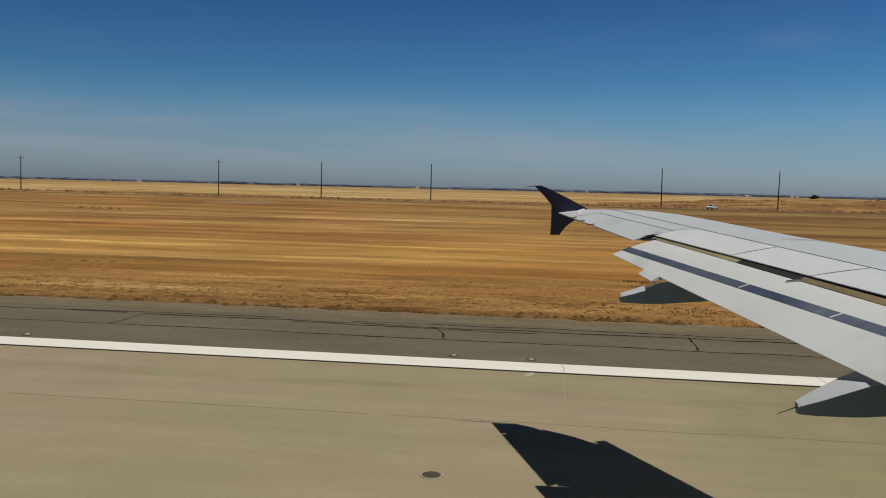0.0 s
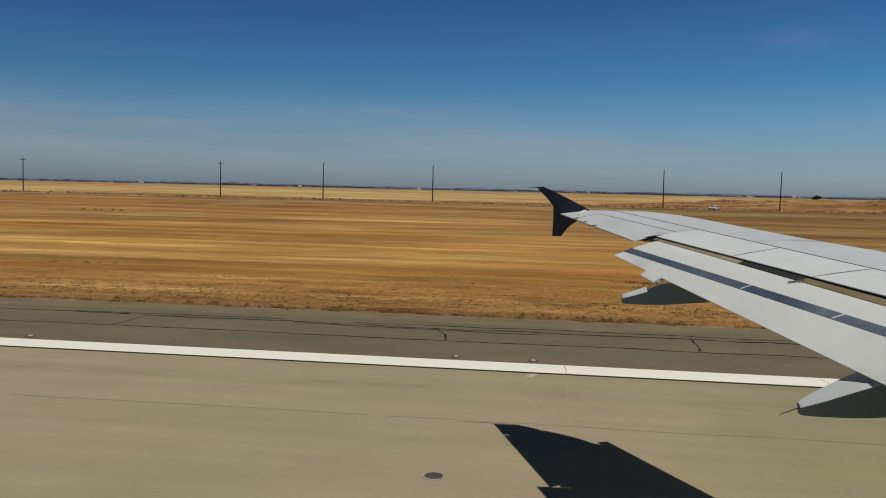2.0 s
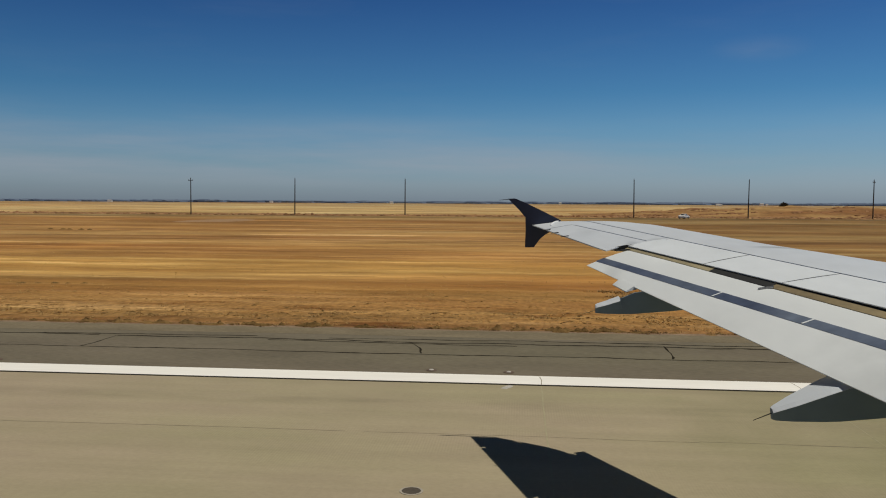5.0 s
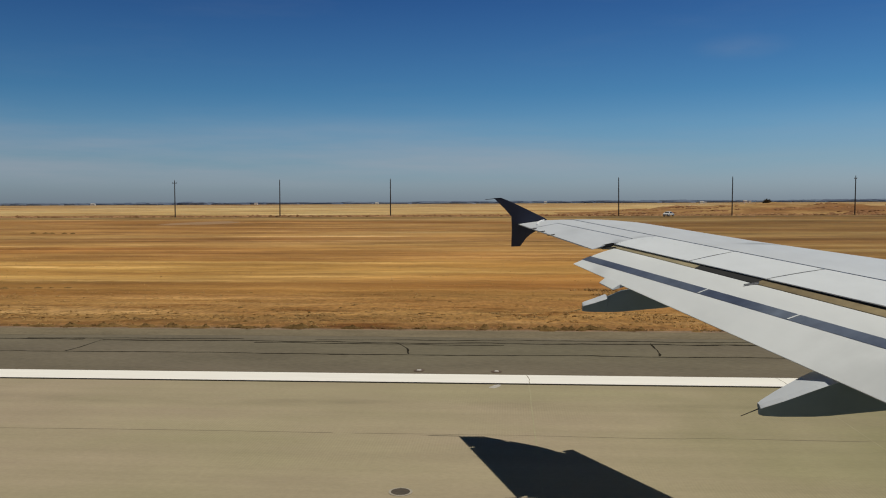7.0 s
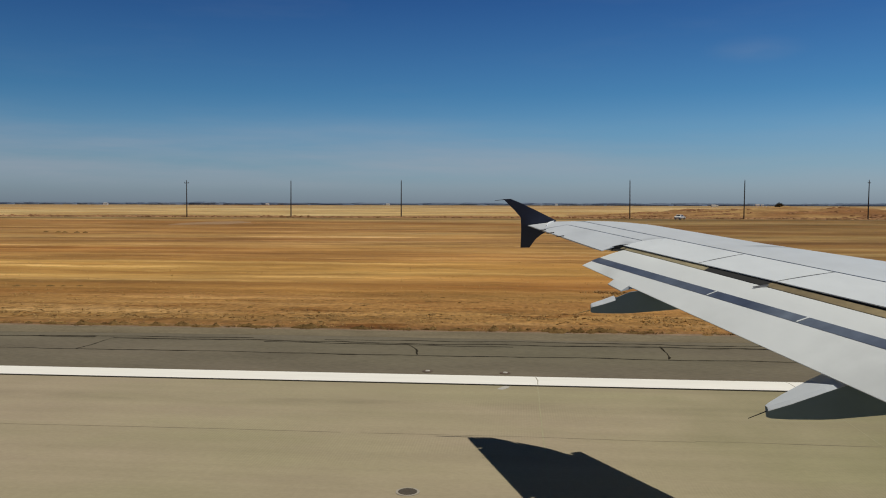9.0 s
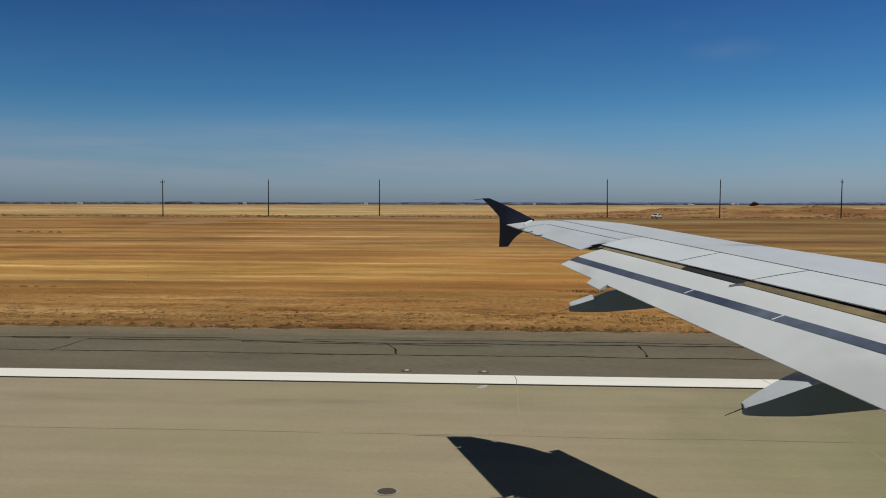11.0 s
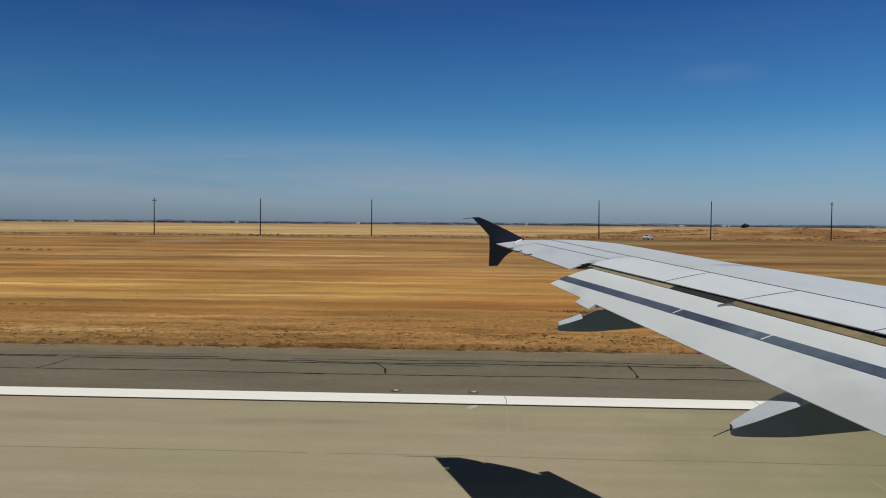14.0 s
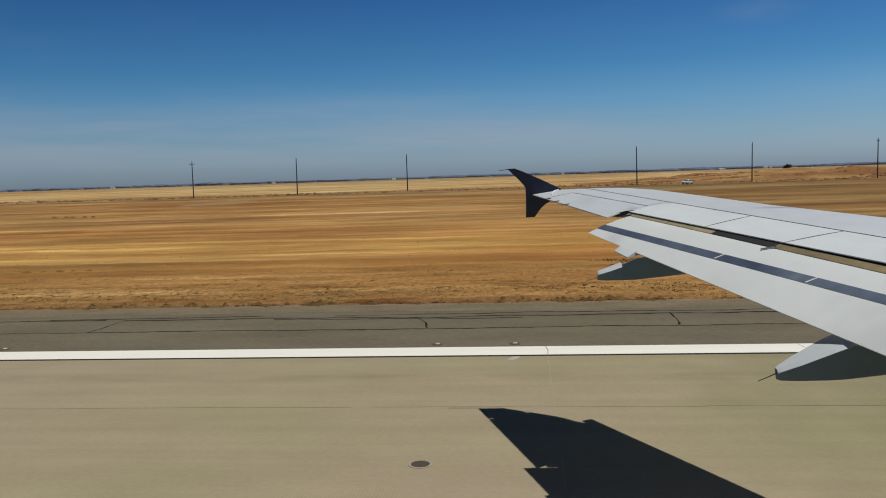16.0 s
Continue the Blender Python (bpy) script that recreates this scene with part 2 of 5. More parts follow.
def grass_material():
    """Dry mown grassland: bands that run along the runway, streaks, and fine straw."""
    m = bpy.data.materials.new("dry_grass")
    m.use_nodes = True
    nt, b = nodes_of(m)
    b.inputs["Roughness"].default_value, b.inputs["Specular IOR Level"].default_value = 0.9, 0.1
    co = nt.nodes.new("ShaderNodeTexCoord")
    sp = nt.nodes.new("ShaderNodeSeparateXYZ")
    nt.links.new(co.outputs["Object"], sp.inputs[0])

    def noise_at(sx, sy, detail=4, rough=0.5):
        mp = nt.nodes.new("ShaderNodeMapping")
        mp.inputs["Scale"].default_value = (sx, sy, 1)
        nt.links.new(co.outputs["Object"], mp.inputs[0])
        n = nt.nodes.new("ShaderNodeTexNoise")
        n.inputs["Scale"].default_value, n.inputs["Detail"].default_value, n.inputs["Roughness"].default_value = 1.0, detail, rough
        nt.links.new(mp.outputs[0], n.inputs["Vector"])
        return n.outputs["Fac"]

    def math_node(op, a, c):
        n = nt.nodes.new("ShaderNodeMath")
        n.operation = op
        for i, v in enumerate((a, c)):
            if isinstance(v, (int, float)):
                n.inputs[i].default_value = v
            else:
                nt.links.new(v, n.inputs[i])
        return n.outputs[0]

    far = math_node("MAXIMUM", sp.outputs["Y"], 29.0)
    log = math_node("LOGARITHM", far, 2.718)

    stretched = math_node("MULTIPLY", math_node("DIVIDE", sp.outputs["X"], math_node("SQRT", far, 0.0)), 7.7)
    # the streaks' edges are ragged
    ragged = math_node("ADD", log, math_node("MULTIPLY", math_node("SUBTRACT", noise_at(0.3, 0.1, 5, 0.65), 0.5), 0.055))

    def band(kx, ky, detail, rough=0.55):
        """Streaks along the runway, as deep as they are far."""
        cb = nt.nodes.new("ShaderNodeCombineXYZ")
        nt.links.new(math_node("MULTIPLY", stretched, kx), cb.inputs[0])
        nt.links.new(math_node("MULTIPLY", ragged, ky), cb.inputs[1])
        n = nt.nodes.new("ShaderNodeTexNoise")
        n.inputs["Scale"].default_value, n.inputs["Detail"].default_value, n.inputs["Roughness"].default_value = 1.0, detail, rough
        nt.links.new(cb.outputs[0], n.inputs["Vector"])
        return n.outputs["Fac"]

    # the mowing lines wander a little
    wander = math_node("MULTIPLY", math_node("SUBTRACT", noise_at(0.012, 0.004, 2), 0.5), 0.10)
    v = math_node("ADD", math_node("SUBTRACT", 1.0, math_node("DIVIDE", 29.0, far)), math_node("MULTIPLY", wander, 0.5))
    ramp = nt.nodes.new("ShaderNodeValToRGB")
    stops = [(0.00, (0.194, 0.116, 0.058)), (0.03, (0.278, 0.141, 0.047)), (0.09, (0.336, 0.179, 0.057)), (0.22, (0.369, 0.197, 0.062)),
             (0.31, (0.314, 0.159, 0.043)), (0.36, (0.303, 0.153, 0.043)), (0.40, (0.491, 0.285, 0.088)), (0.45, (0.408, 0.225, 0.062)),
             (0.52, (0.440, 0.246, 0.069)), (0.58, (0.370, 0.201, 0.063)), (0.65, (0.395, 0.214, 0.066)), (0.715, (0.292, 0.155, 0.052)),
             (0.73, (0.395, 0.224, 0.076)), (0.78, (0.322, 0.169, 0.053)), (0.84, (0.307, 0.168, 0.055)), (0.872, (0.368, 0.223, 0.081)),
             (0.886, (0.310, 0.192, 0.070)), (0.884, (0.145, 0.086, 0.034)), (0.899, (0.194, 0.116, 0.041)), (0.903, (0.464, 0.314, 0.128)),
             (0.955, (0.492, 0.337, 0.146)), (0.975, (0.400, 0.275, 0.128)), (0.985, (0.330, 0.213, 0.093)), (1.0, (0.242, 0.182, 0.116))]
    ramp.color_ramp.elements[0].position, ramp.color_ramp.elements[0].color = stops[0][0], (*stops[0][1], 1)
    ramp.color_ramp.elements[1].position, ramp.color_ramp.elements[1].color = stops[-1][0], (*stops[-1][1], 1)
    for at, col in stops[1:-1]:
        e = ramp.color_ramp.elements.new(at)
        e.color = (*col, 1)
    nt.links.new(v, ramp.inputs["Fac"])
    streak = band(0.085, 15.0, 5, 0.58)
    thin = band(0.17, 44.0, 5, 0.6)
    grain = band(0.9, 130.0, 3, 0.6)
    clump = noise_at(0.55, 1.3, 6, 0.65)
    away = nt.nodes.new("ShaderNodeMapRange")
    away.inputs["From Min"].default_value, away.inputs["From Max"].default_value = 35.0, 46.0
    nt.links.new(sp.outputs["Y"], away.inputs["Value"])
    swap = nt.nodes.new("ShaderNodeMix")
    nt.links.new(away.outputs[0], swap.inputs[0])
    nt.links.new(clump, swap.inputs[2])
    nt.links.new(thin, swap.inputs[3])
    thin = swap.outputs[0]
    fine = noise_at(2.2, 5.0, 6, 0.7)
    broad = noise_at(0.03, 0.05, 3, 0.5)
    lum = math_node("ADD", math_node("ADD", math_node("MULTIPLY", streak, 1.5), math_node("MULTIPLY", thin, 1.05)), math_node("ADD", math_node("MULTIPLY", grain, 0.5), math_node("ADD", math_node("MULTIPLY", fine, 0.65), math_node("MULTIPLY", broad, 0.9))))
    rg = nt.nodes.new("ShaderNodeMapRange")
    rg.inputs["From Min"].default_value, rg.inputs["From Max"].default_value = 1.76, 2.75
    rg.inputs["To Min"].default_value, rg.inputs["To Max"].default_value = 0.62, 1.38
    nt.links.new(lum, rg.inputs["Value"])
    # patches of bleached straw and of bare brown ground
    tone = nt.nodes.new("ShaderNodeValToRGB")
    tone.color_ramp.elements[0].position, tone.color_ramp.elements[0].color = 0.34, (0.75, 0.68, 0.66, 1)
    tone.color_ramp.elements[1].position, tone.color_ramp.elements[1].color = 0.68, (1.30, 1.40, 1.60, 1)
    tone.color_ramp.elements.new(0.46).color = (0.96, 0.93, 0.90, 1)
    tone.color_ramp.elements.new(0.56).color = (1.06, 1.06, 1.06, 1)
    nt.links.new(band(0.03, 9.5, 5, 0.6), tone.inputs["Fac"])
    near = nt.nodes.new("ShaderNodeValToRGB")
    near.color_ramp.elements[0].position, near.color_ramp.elements[0].color = 0.36, (0.60, 0.49, 0.39, 1)
    near.color_ramp.elements[1].position, near.color_ramp.elements[1].color = 0.67, (1.22, 1.26, 1.36, 1)
    near.color_ramp.elements.new(0.46).color = (0.98, 0.96, 0.94, 1)
    near.color_ramp.elements.new(0.57).color = (1.04, 1.04, 1.04, 1)
    nt.links.new(noise_at(0.2, 0.55, 8, 0.68), near.inputs["Fac"])
    pick = nt.nodes.new("ShaderNodeMix")
    pick.data_type = "RGBA"
    nt.links.new(away.outputs[0], pick.inputs[0])
    nt.links.new(near.outputs[0], pick.inputs[6])
    nt.links.new(tone.outputs[0], pick.inputs[7])
    hue = nt.nodes.new("ShaderNodeMix")
    hue.data_type, hue.blend_type = "RGBA", "MULTIPLY"
    hue.inputs[0].default_value = 1.0
    nt.links.new(ramp.outputs[0], hue.inputs[6])
    nt.links.new(pick.outputs[2], hue.inputs[7])
    speck = nt.nodes.new("ShaderNodeMapRange")
    speck.inputs["From Min"].default_value, speck.inputs["From Max"].default_value = 0.34, 0.68
    speck.inputs["To Min"].default_value, speck.inputs["To Max"].default_value = 0.66, 1.32
    nt.links.new(noise_at(4.0, 1.8, 5, 0.72), speck.inputs["Value"])
    spot = nt.nodes.new("ShaderNodeMix")
    nt.links.new(away.outputs[0], spot.inputs[0])
    nt.links.new(speck.outputs[0], spot.inputs[2])
    spot.inputs[3].default_value = 1.0
    fl = nt.nodes.new("ShaderNodeVectorMath")
    fl.operation = "SCALE"
    nt.links.new(hue.outputs[2], fl.inputs[0])
    nt.links.new(spot.outputs[0], fl.inputs["Scale"])
    field = nt.nodes.new("ShaderNodeValToRGB")
    field.color_ramp.elements[0].position, field.color_ramp.elements[0].color = 0.36, (0.92, 0.82, 0.75, 1)
    field.color_ramp.elements[1].position, field.color_ramp.elements[1].color = 0.64, (1.06, 1.15, 1.22, 1)
    nt.links.new(band(0.014, 4.5, 3, 0.5), field.inputs["Fac"])
    hue2 = nt.nodes.new("ShaderNodeMix")
    hue2.data_type, hue2.blend_type = "RGBA", "MULTIPLY"
    hue2.inputs[0].default_value = 1.0
    nt.links.new(fl.outputs[0], hue2.inputs[6])
    nt.links.new(field.outputs[0], hue2.inputs[7])
    # thin swaths of bleached cut straw
    swath = nt.nodes.new("ShaderNodeValToRGB")
    swath.color_ramp.elements[0].position, swath.color_ramp.elements[0].color = 0.40, (0.95, 0.93, 0.92, 1)
    swath.color_ramp.elements[1].position, swath.color_ramp.elements[1].color = 0.66, (1.22, 1.27, 1.45, 1)
    swath.color_ramp.elements.new(0.54).color = (1.02, 1.01, 1.0, 1)
    nt.links.new(band(0.04, 26.0, 2, 0.45), swath.inputs["Fac"])
    hue = nt.nodes.new("ShaderNodeMix")
    hue.data_type, hue.blend_type = "RGBA", "MULTIPLY"
    hue.inputs[0].default_value = 1.0
    nt.links.new(hue2.outputs[2], hue.inputs[6])
    nt.links.new(swath.outputs[0], hue.inputs[7])
    mul = nt.nodes.new("ShaderNodeVectorMath")
    mul.operation = "SCALE"
    nt.links.new(hue.outputs[2], mul.inputs[0])
    nt.links.new(rg.outputs[0], mul.inputs["Scale"])
    # the cabin window's dimming, tinted olive-brown into the mown strip further along
    start = nt.nodes.new("ShaderNodeMapRange")
    start.interpolation_type = "SMOOTHSTEP"
    start.inputs["From Min"].default_value, start.inputs["From Max"].default_value = 46.0, 78.0
    nt.links.new(math_node("ADD", sp.outputs["X"], math_node("MULTIPLY", math_node("SUBTRACT", noise_at(0.03, 0.05, 4, 0.6), 0.5), 60.0)), start.inputs["Value"])
    deep = nt.nodes.new("ShaderNodeMapRange")
    deep.interpolation_type = "SMOOTHSTEP"
    deep.inputs["From Min"].default_value, deep.inputs["From Max"].default_value = 46.0, 70.0
    nt.links.new(sp.outputs["Y"], deep.inputs["Value"])
    ends = nt.nodes.new("ShaderNodeMapRange")
    ends.inputs["From Min"].default_value, ends.inputs["From Max"].default_value = 262.0, 255.0
    nt.links.new(sp.outputs["Y"], ends.inputs["Value"])
    dull = nt.nodes.new("ShaderNodeMix")
    dull.data_type, dull.blend_type = "RGBA", "MULTIPLY"
    dull.inputs[7].default_value = (0.74, 0.80, 0.86, 1)
    nt.links.new(math_node("MULTIPLY", math_node("MULTIPLY", start.outputs[0], deep.outputs[0]), ends.outputs[0]), dull.inputs[0])
    nt.links.new(mul.outputs[0], dull.inputs[6])
    nt.links.new(dull.outputs[2], b.inputs["Base Color"])
    bp = nt.nodes.new("ShaderNodeBump")
    bp.inputs["Strength"].default_value, bp.inputs["Distance"].default_value = 0.35, 0.05
    nt.links.new(fine, bp.inputs["Height"])
    nt.links.new(bp.outputs[0], b.inputs["Normal"])
    return m


def island_material(name, dark, light, rough=0.9):
    """Colour differs from piece to piece of one joined mesh."""
    m = bpy.data.materials.new(name)
    m.use_nodes = True
    nt, b = nodes_of(m)
    b.inputs["Roughness"].default_value, b.inputs["Specular IOR Level"].default_value = rough, 0.1
    g = nt.nodes.new("ShaderNodeNewGeometry")
    r = nt.nodes.new("ShaderNodeValToRGB")
    r.color_ramp.elements[0].color, r.color_ramp.elements[1].color = (*dark, 1), (*light, 1)
    nt.links.new(g.outputs["Random Per Island"], r.inputs["Fac"])
    nt.links.new(r.outputs[0], b.inputs["Base Color"])
    return m


def runway_material():
    """Weathered grooved concrete: two tints in large patches, long rubber streaks, a grimy row inside the edge line, grain and cross grooves."""
    m = bpy.data.materials.new("grooved_runway")
    m.use_nodes = True
    nt, b = nodes_of(m)
    b.inputs["Roughness"].default_value, b.inputs["Specular IOR Level"].default_value = 0.85, 0.08
    co = nt.nodes.new("ShaderNodeTexCoord")
    sp = nt.nodes.new("ShaderNodeSeparateXYZ")
    nt.links.new(co.outputs["Object"], sp.inputs[0])

    def noise_at(sx, sy, detail, rough, lo, hi, to_lo, to_hi):
        mp = nt.nodes.new("ShaderNodeMapping")
        mp.inputs["Scale"].default_value = (sx, sy, 1)
        nt.links.new(co.outputs["Object"], mp.inputs[0])
        n = nt.nodes.new("ShaderNodeTexNoise")
        n.inputs["Scale"].default_value, n.inputs["Detail"].default_value, n.inputs["Roughness"].default_value = 1.0, detail, rough
        nt.links.new(mp.outputs[0], n.inputs["Vector"])
        r = nt.nodes.new("ShaderNodeMapRange")
        for key, v in (("From Min", lo), ("From Max", hi), ("To Min", to_lo), ("To Max", to_hi)):
            r.inputs[key].default_value = v
        nt.links.new(n.outputs["Fac"], r.inputs["Value"])
        return n.outputs["Fac"], r.outputs[0]

    def product(a, c, op="MULTIPLY"):
        n = nt.nodes.new("ShaderNodeMath")
        n.operation = op
        for i, v in enumerate((a, c)):
            if isinstance(v, (int, float)):
                n.inputs[i].default_value = v
            else:
                nt.links.new(v, n.inputs[i])
        return n.outputs[0]

    patch = noise_at(0.10, 0.24, 4, 0.55, 0.36, 0.64, 0.0, 1.0)[1]
    two = nt.nodes.new("ShaderNodeMix")
    two.data_type = "RGBA"
    two.inputs[6].default_value, two.inputs[7].default_value = (0.346, 0.303, 0.188, 1), (0.374, 0.304, 0.212, 1)
    nt.links.new(patch, two.inputs[0])
    streak = noise_at(0.035, 1.7, 4, 0.55, 0.3, 0.7, 0.94, 1.05)[1]
    mottle = noise_at(0.45, 0.7, 5, 0.6, 0.3, 0.7, 0.945, 1.055)[1]
    grain_fac, grain = noise_at(9.0, 13.0, 3, 0.6, 0.3, 0.7, 0.95, 1.05)
    # grime that gathers in a broken row inside the edge line
    row = nt.nodes.new("ShaderNodeMapRange")
    row.interpolation_type = "SMOOTHSTEP"
    row.inputs["From Min"].default_value, row.inputs["From Max"].default_value = 0.75, 0.0
    nt.links.new(product(product(sp.outputs["Y"], 18.35, "SUBTRACT"), 0.0, "ABSOLUTE"), row.inputs["Value"])
    blots = noise_at(0.28, 0.9, 4, 0.6, 0.47, 0.66, 0.0, 0.13)[1]
    grime = product(1.0, product(row.outputs[0], blots), "SUBTRACT")
    # saw-cut grooves across, clearer in some patches
    wave = product(product(sp.outputs["X"], 2 * math.pi / 0.057), 0.0, "SINE")
    where = noise_at(0.22, 0.35, 3, 0.5, 0.5, 0.62, 0.0, 0.035)[1]
    groove = product(1.0, product(wave, where), "ADD")
    total = product(product(product(streak, mottle), product(grain, grime)), groove)
    # the cabin window's dimming, tinted into the concrete further along
    window_dim = nt.nodes.new("ShaderNodeMapRange")
    window_dim.interpolation_type = "SMOOTHSTEP"
    window_dim.inputs["From Min"].default_value, window_dim.inputs["From Max"].default_value = 48.8, 55.0
    drift = noise_at(0.5, 0.3, 3, 0.5, 0.3, 0.7, -1.5, 1.5)[1]
    nt.links.new(product(sp.outputs["X"], drift, "ADD"), window_dim.inputs["Value"])
    dimmed = nt.nodes.new("ShaderNodeMix")
    dimmed.data_type, dimmed.blend_type = "RGBA", "MULTIPLY"
    dimmed.inputs[7].default_value = (0.80, 0.84, 0.76, 1)
    nt.links.new(window_dim.outputs[0], dimmed.inputs[0])
    nt.links.new(two.outputs[2], dimmed.inputs[6])
    sc = nt.nodes.new("ShaderNodeVectorMath")
    sc.operation = "SCALE"
    nt.links.new(dimmed.outputs[2], sc.inputs[0])
    nt.links.new(total, sc.inputs["Scale"])
    nt.links.new(sc.outputs[0], b.inputs["Base Color"])
    bp = nt.nodes.new("ShaderNodeBump")
    bp.inputs["Strength"].default_value, bp.inputs["Distance"].default_value = 0.15, 0.02
    nt.links.new(grain_fac, bp.inputs["Height"])
    nt.links.new(bp.outputs[0], b.inputs["Normal"])
    return m


GRASS = grass_material()
MAT = material("matted_weed", (0.14, 0.085, 0.032), 0.95, spread=0.5, scale=(1, 1, 1), fine=25.0, coarse=5.0, bump=0.6, spec=0.05, other=(0.21, 0.125, 0.048))
STRAW = island_material("straw", (0.36, 0.22, 0.08), (0.58, 0.385, 0.155))
WEED = island_material("dry_weed", (0.11, 0.065, 0.026), (0.30, 0.18, 0.072))
SCRUB = island_material("far_scrub", (0.21, 0.11, 0.055), (0.40, 0.225, 0.11))
RUNWAY = runway_material()
SHOULDER = material("shoulder_asphalt", (0.16, 0.14, 0.096), 0.95, spread=0.26, scale=(0.3, 1, 1), fine=14.0, coarse=0.7, bump=0.3, spec=0.08, other=(0.168, 0.141, 0.103))
GRAVEL = material("gravel_edge", (0.24, 0.17, 0.11), 0.95, spread=0.35, scale=(1, 1, 1), fine=9.0, coarse=1.0, bump=0.5, spec=0.1)
PAINT = material("runway_paint", (0.89, 0.855, 0.785), 0.8, spread=0.07, scale=(0.08, 1.2, 1), fine=11.0, coarse=0.9, bump=0.1, spec=0.3)
BORDER = material("black_paint", (0.036, 0.03, 0.023), 0.95, spread=0.25, scale=(0.5, 2, 1), fine=12.0, coarse=1.0, spec=0.05)
TAR = material("crack_tar", (0.034, 0.029, 0.022), 1.0, spread=0.3, fine=8.0, coarse=1.0, spec=0.0)
LID = material("worn_iron", (0.075, 0.058, 0.04), 0.8, spread=0.3, fine=20.0, coarse=4.0)
JOINT = material("joint_filler", (0.358, 0.319, 0.2), 0.85, spread=0.15, fine=6.0, coarse=1.0, spec=0.2)
SEAM = material("paving_seam", (0.235, 0.198, 0.13), 0.85, spread=0.3, scale=(0.2, 1, 1), fine=6.0, coarse=1.0, spec=0.2)
FADED = material("worn_paint", (0.46, 0.43, 0.38), 0.8, spread=0.3, fine=20.0, coarse=3.0, spec=0.2)
CONCRETE = material("concrete", (0.36, 0.32, 0.26), 0.9, spread=0.2, fine=20.0, coarse=2.0, bump=0.2, spec=0.2)
WING = material("wing_grey_paint", (0.615, 0.665, 0.722), 0.5, spread=0.07, scale=(1, 0.5, 1), fine=4.0, coarse=0.9, spec=0.45, other=(0.585, 0.61, 0.645))
# smudges by the aileron; the third spot darkens the leading edge
smudge_and_shade(WING, (((1.95, 12.32, 4.0), (0.30, 0.24, 1.0), 0.22), ((1.62, 12.25, 4.0), (0.12, 0.3, 1.0), 0.22), ((3.40, 11.22, 4.1), (0.42, 0.20, 1.0), 0.42), ((1.1, 13.6, 4.1), (0.3, 0.6, 1.0), 0.10)))
SPOILER = material("spoiler_pale_paint", (0.695, 0.728, 0.757), 0.5, spread=0.06, scale=(1, 0.5, 1), fine=4.0, coarse=0.9, spec=0.45)
SLAT = material("slat_metal", (0.60, 0.645, 0.70), 0.4, metal=0.2, spread=0.14, scale=(1, 0.6, 1), fine=5.0, coarse=1.2, spec=0.5)
FLAP = material("flap_white_paint", (0.71, 0.735, 0.745), 0.5, spread=0.06, scale=(1, 0.5, 1), fine=3.0, coarse=0.7, spec=0.4)
# the flap's shading towards its tip and root, put into the colour
smudge_and_shade(FLAP, (((1.22, 11.25, 3.6), (0.16, 0.5, 0.4), 0.16), ((2.0, 8.6, 3.3), (0.25, 1.3, 0.6), 0.08), ((2.75, 6.3, 3.1), (0.8, 1.4, 0.8), 0.22)))
# bare metal; the paler patches paint in the sky's reflection
STRIP = material("bare_metal_strip", (0.112, 0.138, 0.212), 0.35, metal=0.35, spread=0.28, scale=(3, 3, 3), fine=2.5, coarse=0.8, other=(0.205, 0.245, 0.32))
COVE = material("cove_primer", (0.25, 0.195, 0.105), 0.7, spread=0.3, scale=(3, 2, 3), fine=5.0, coarse=1.0, other=(0.165, 0.122, 0.066))
COVE_PALE = material("pale_cove_primer", (0.34, 0.285, 0.17), 0.7, spread=0.25, scale=(3, 2, 3), fine=5.0, coarse=1.0)
SEAL = material("grey_seal", (0.25, 0.26, 0.27), 0.8, spread=0.15)
BRASS = material("bare_brass", (0.42, 0.34, 0.18), 0.5, metal=0.5, spread=0.1)
# dark wicks, and added sheets that stand for shade in the wing gaps
DARK = material("wick_and_gap_shade", (0.02, 0.02, 0.02), 0.8, spread=0.2)
WHITE = material("joint_glint_white", (0.88, 0.88, 0.88), 0.3, spread=0.02)
NAVY = material("navy_paint", (0.009, 0.017, 0.055), 0.35, spread=0.15, spec=0.5)
# fairing paint with its shade put in; the sunlit top is separate
FAIRING = material("fairing_shaded_grey", (0.160, 0.228, 0.29), 0.65, spread=0.06, fine=4.0, coarse=1.0, spec=0.4)
HULL = material("hull_white_paint", (0.75, 0.75, 0.75), 0.4, spread=0.04)
RUBBER = material("tyre_rubber", (0.03, 0.03, 0.03), 0.85, spread=0.2)
STEEL = material("steel", (0.35, 0.35, 0.36), 0.4, metal=0.8, spread=0.1)
POLE = material("creosoted_wood", (0.045, 0.032, 0.026), 0.9, spread=0.3, scale=(4, 4, 0.3), fine=6.0, coarse=1.0)
RUST = material("weathered_steel", (0.12, 0.08, 0.055), 0.8, spread=0.3, fine=10.0, coarse=2.0)
CAR_PAINT = material("car_white_paint", (0.85, 0.84, 0.82), 0.3, spread=0.03, spec=0.6)
GLASS = material("dark_glass", (0.03, 0.035, 0.04), 0.08, spread=0.05, spec=0.7)
EARTH = material("bare_earth", (0.40, 0.25, 0.10), 0.95, spread=0.4, scale=(0.16, 0.3, 0.5), fine=5.0, coarse=0.9, bump=0.3, spec=0.1, other=(0.24, 0.115, 0.045))
DUST = material("bare_dust", (0.33, 0.205, 0.11), 0.95, spread=0.22, scale=(0.3, 1, 1), fine=4.0, coarse=0.5, bump=0.2, spec=0.1)
# distance haze is mixed into the tree colour
WOODS = island_material("hazed_woods", (0.085, 0.11, 0.165), (0.165, 0.20, 0.265))
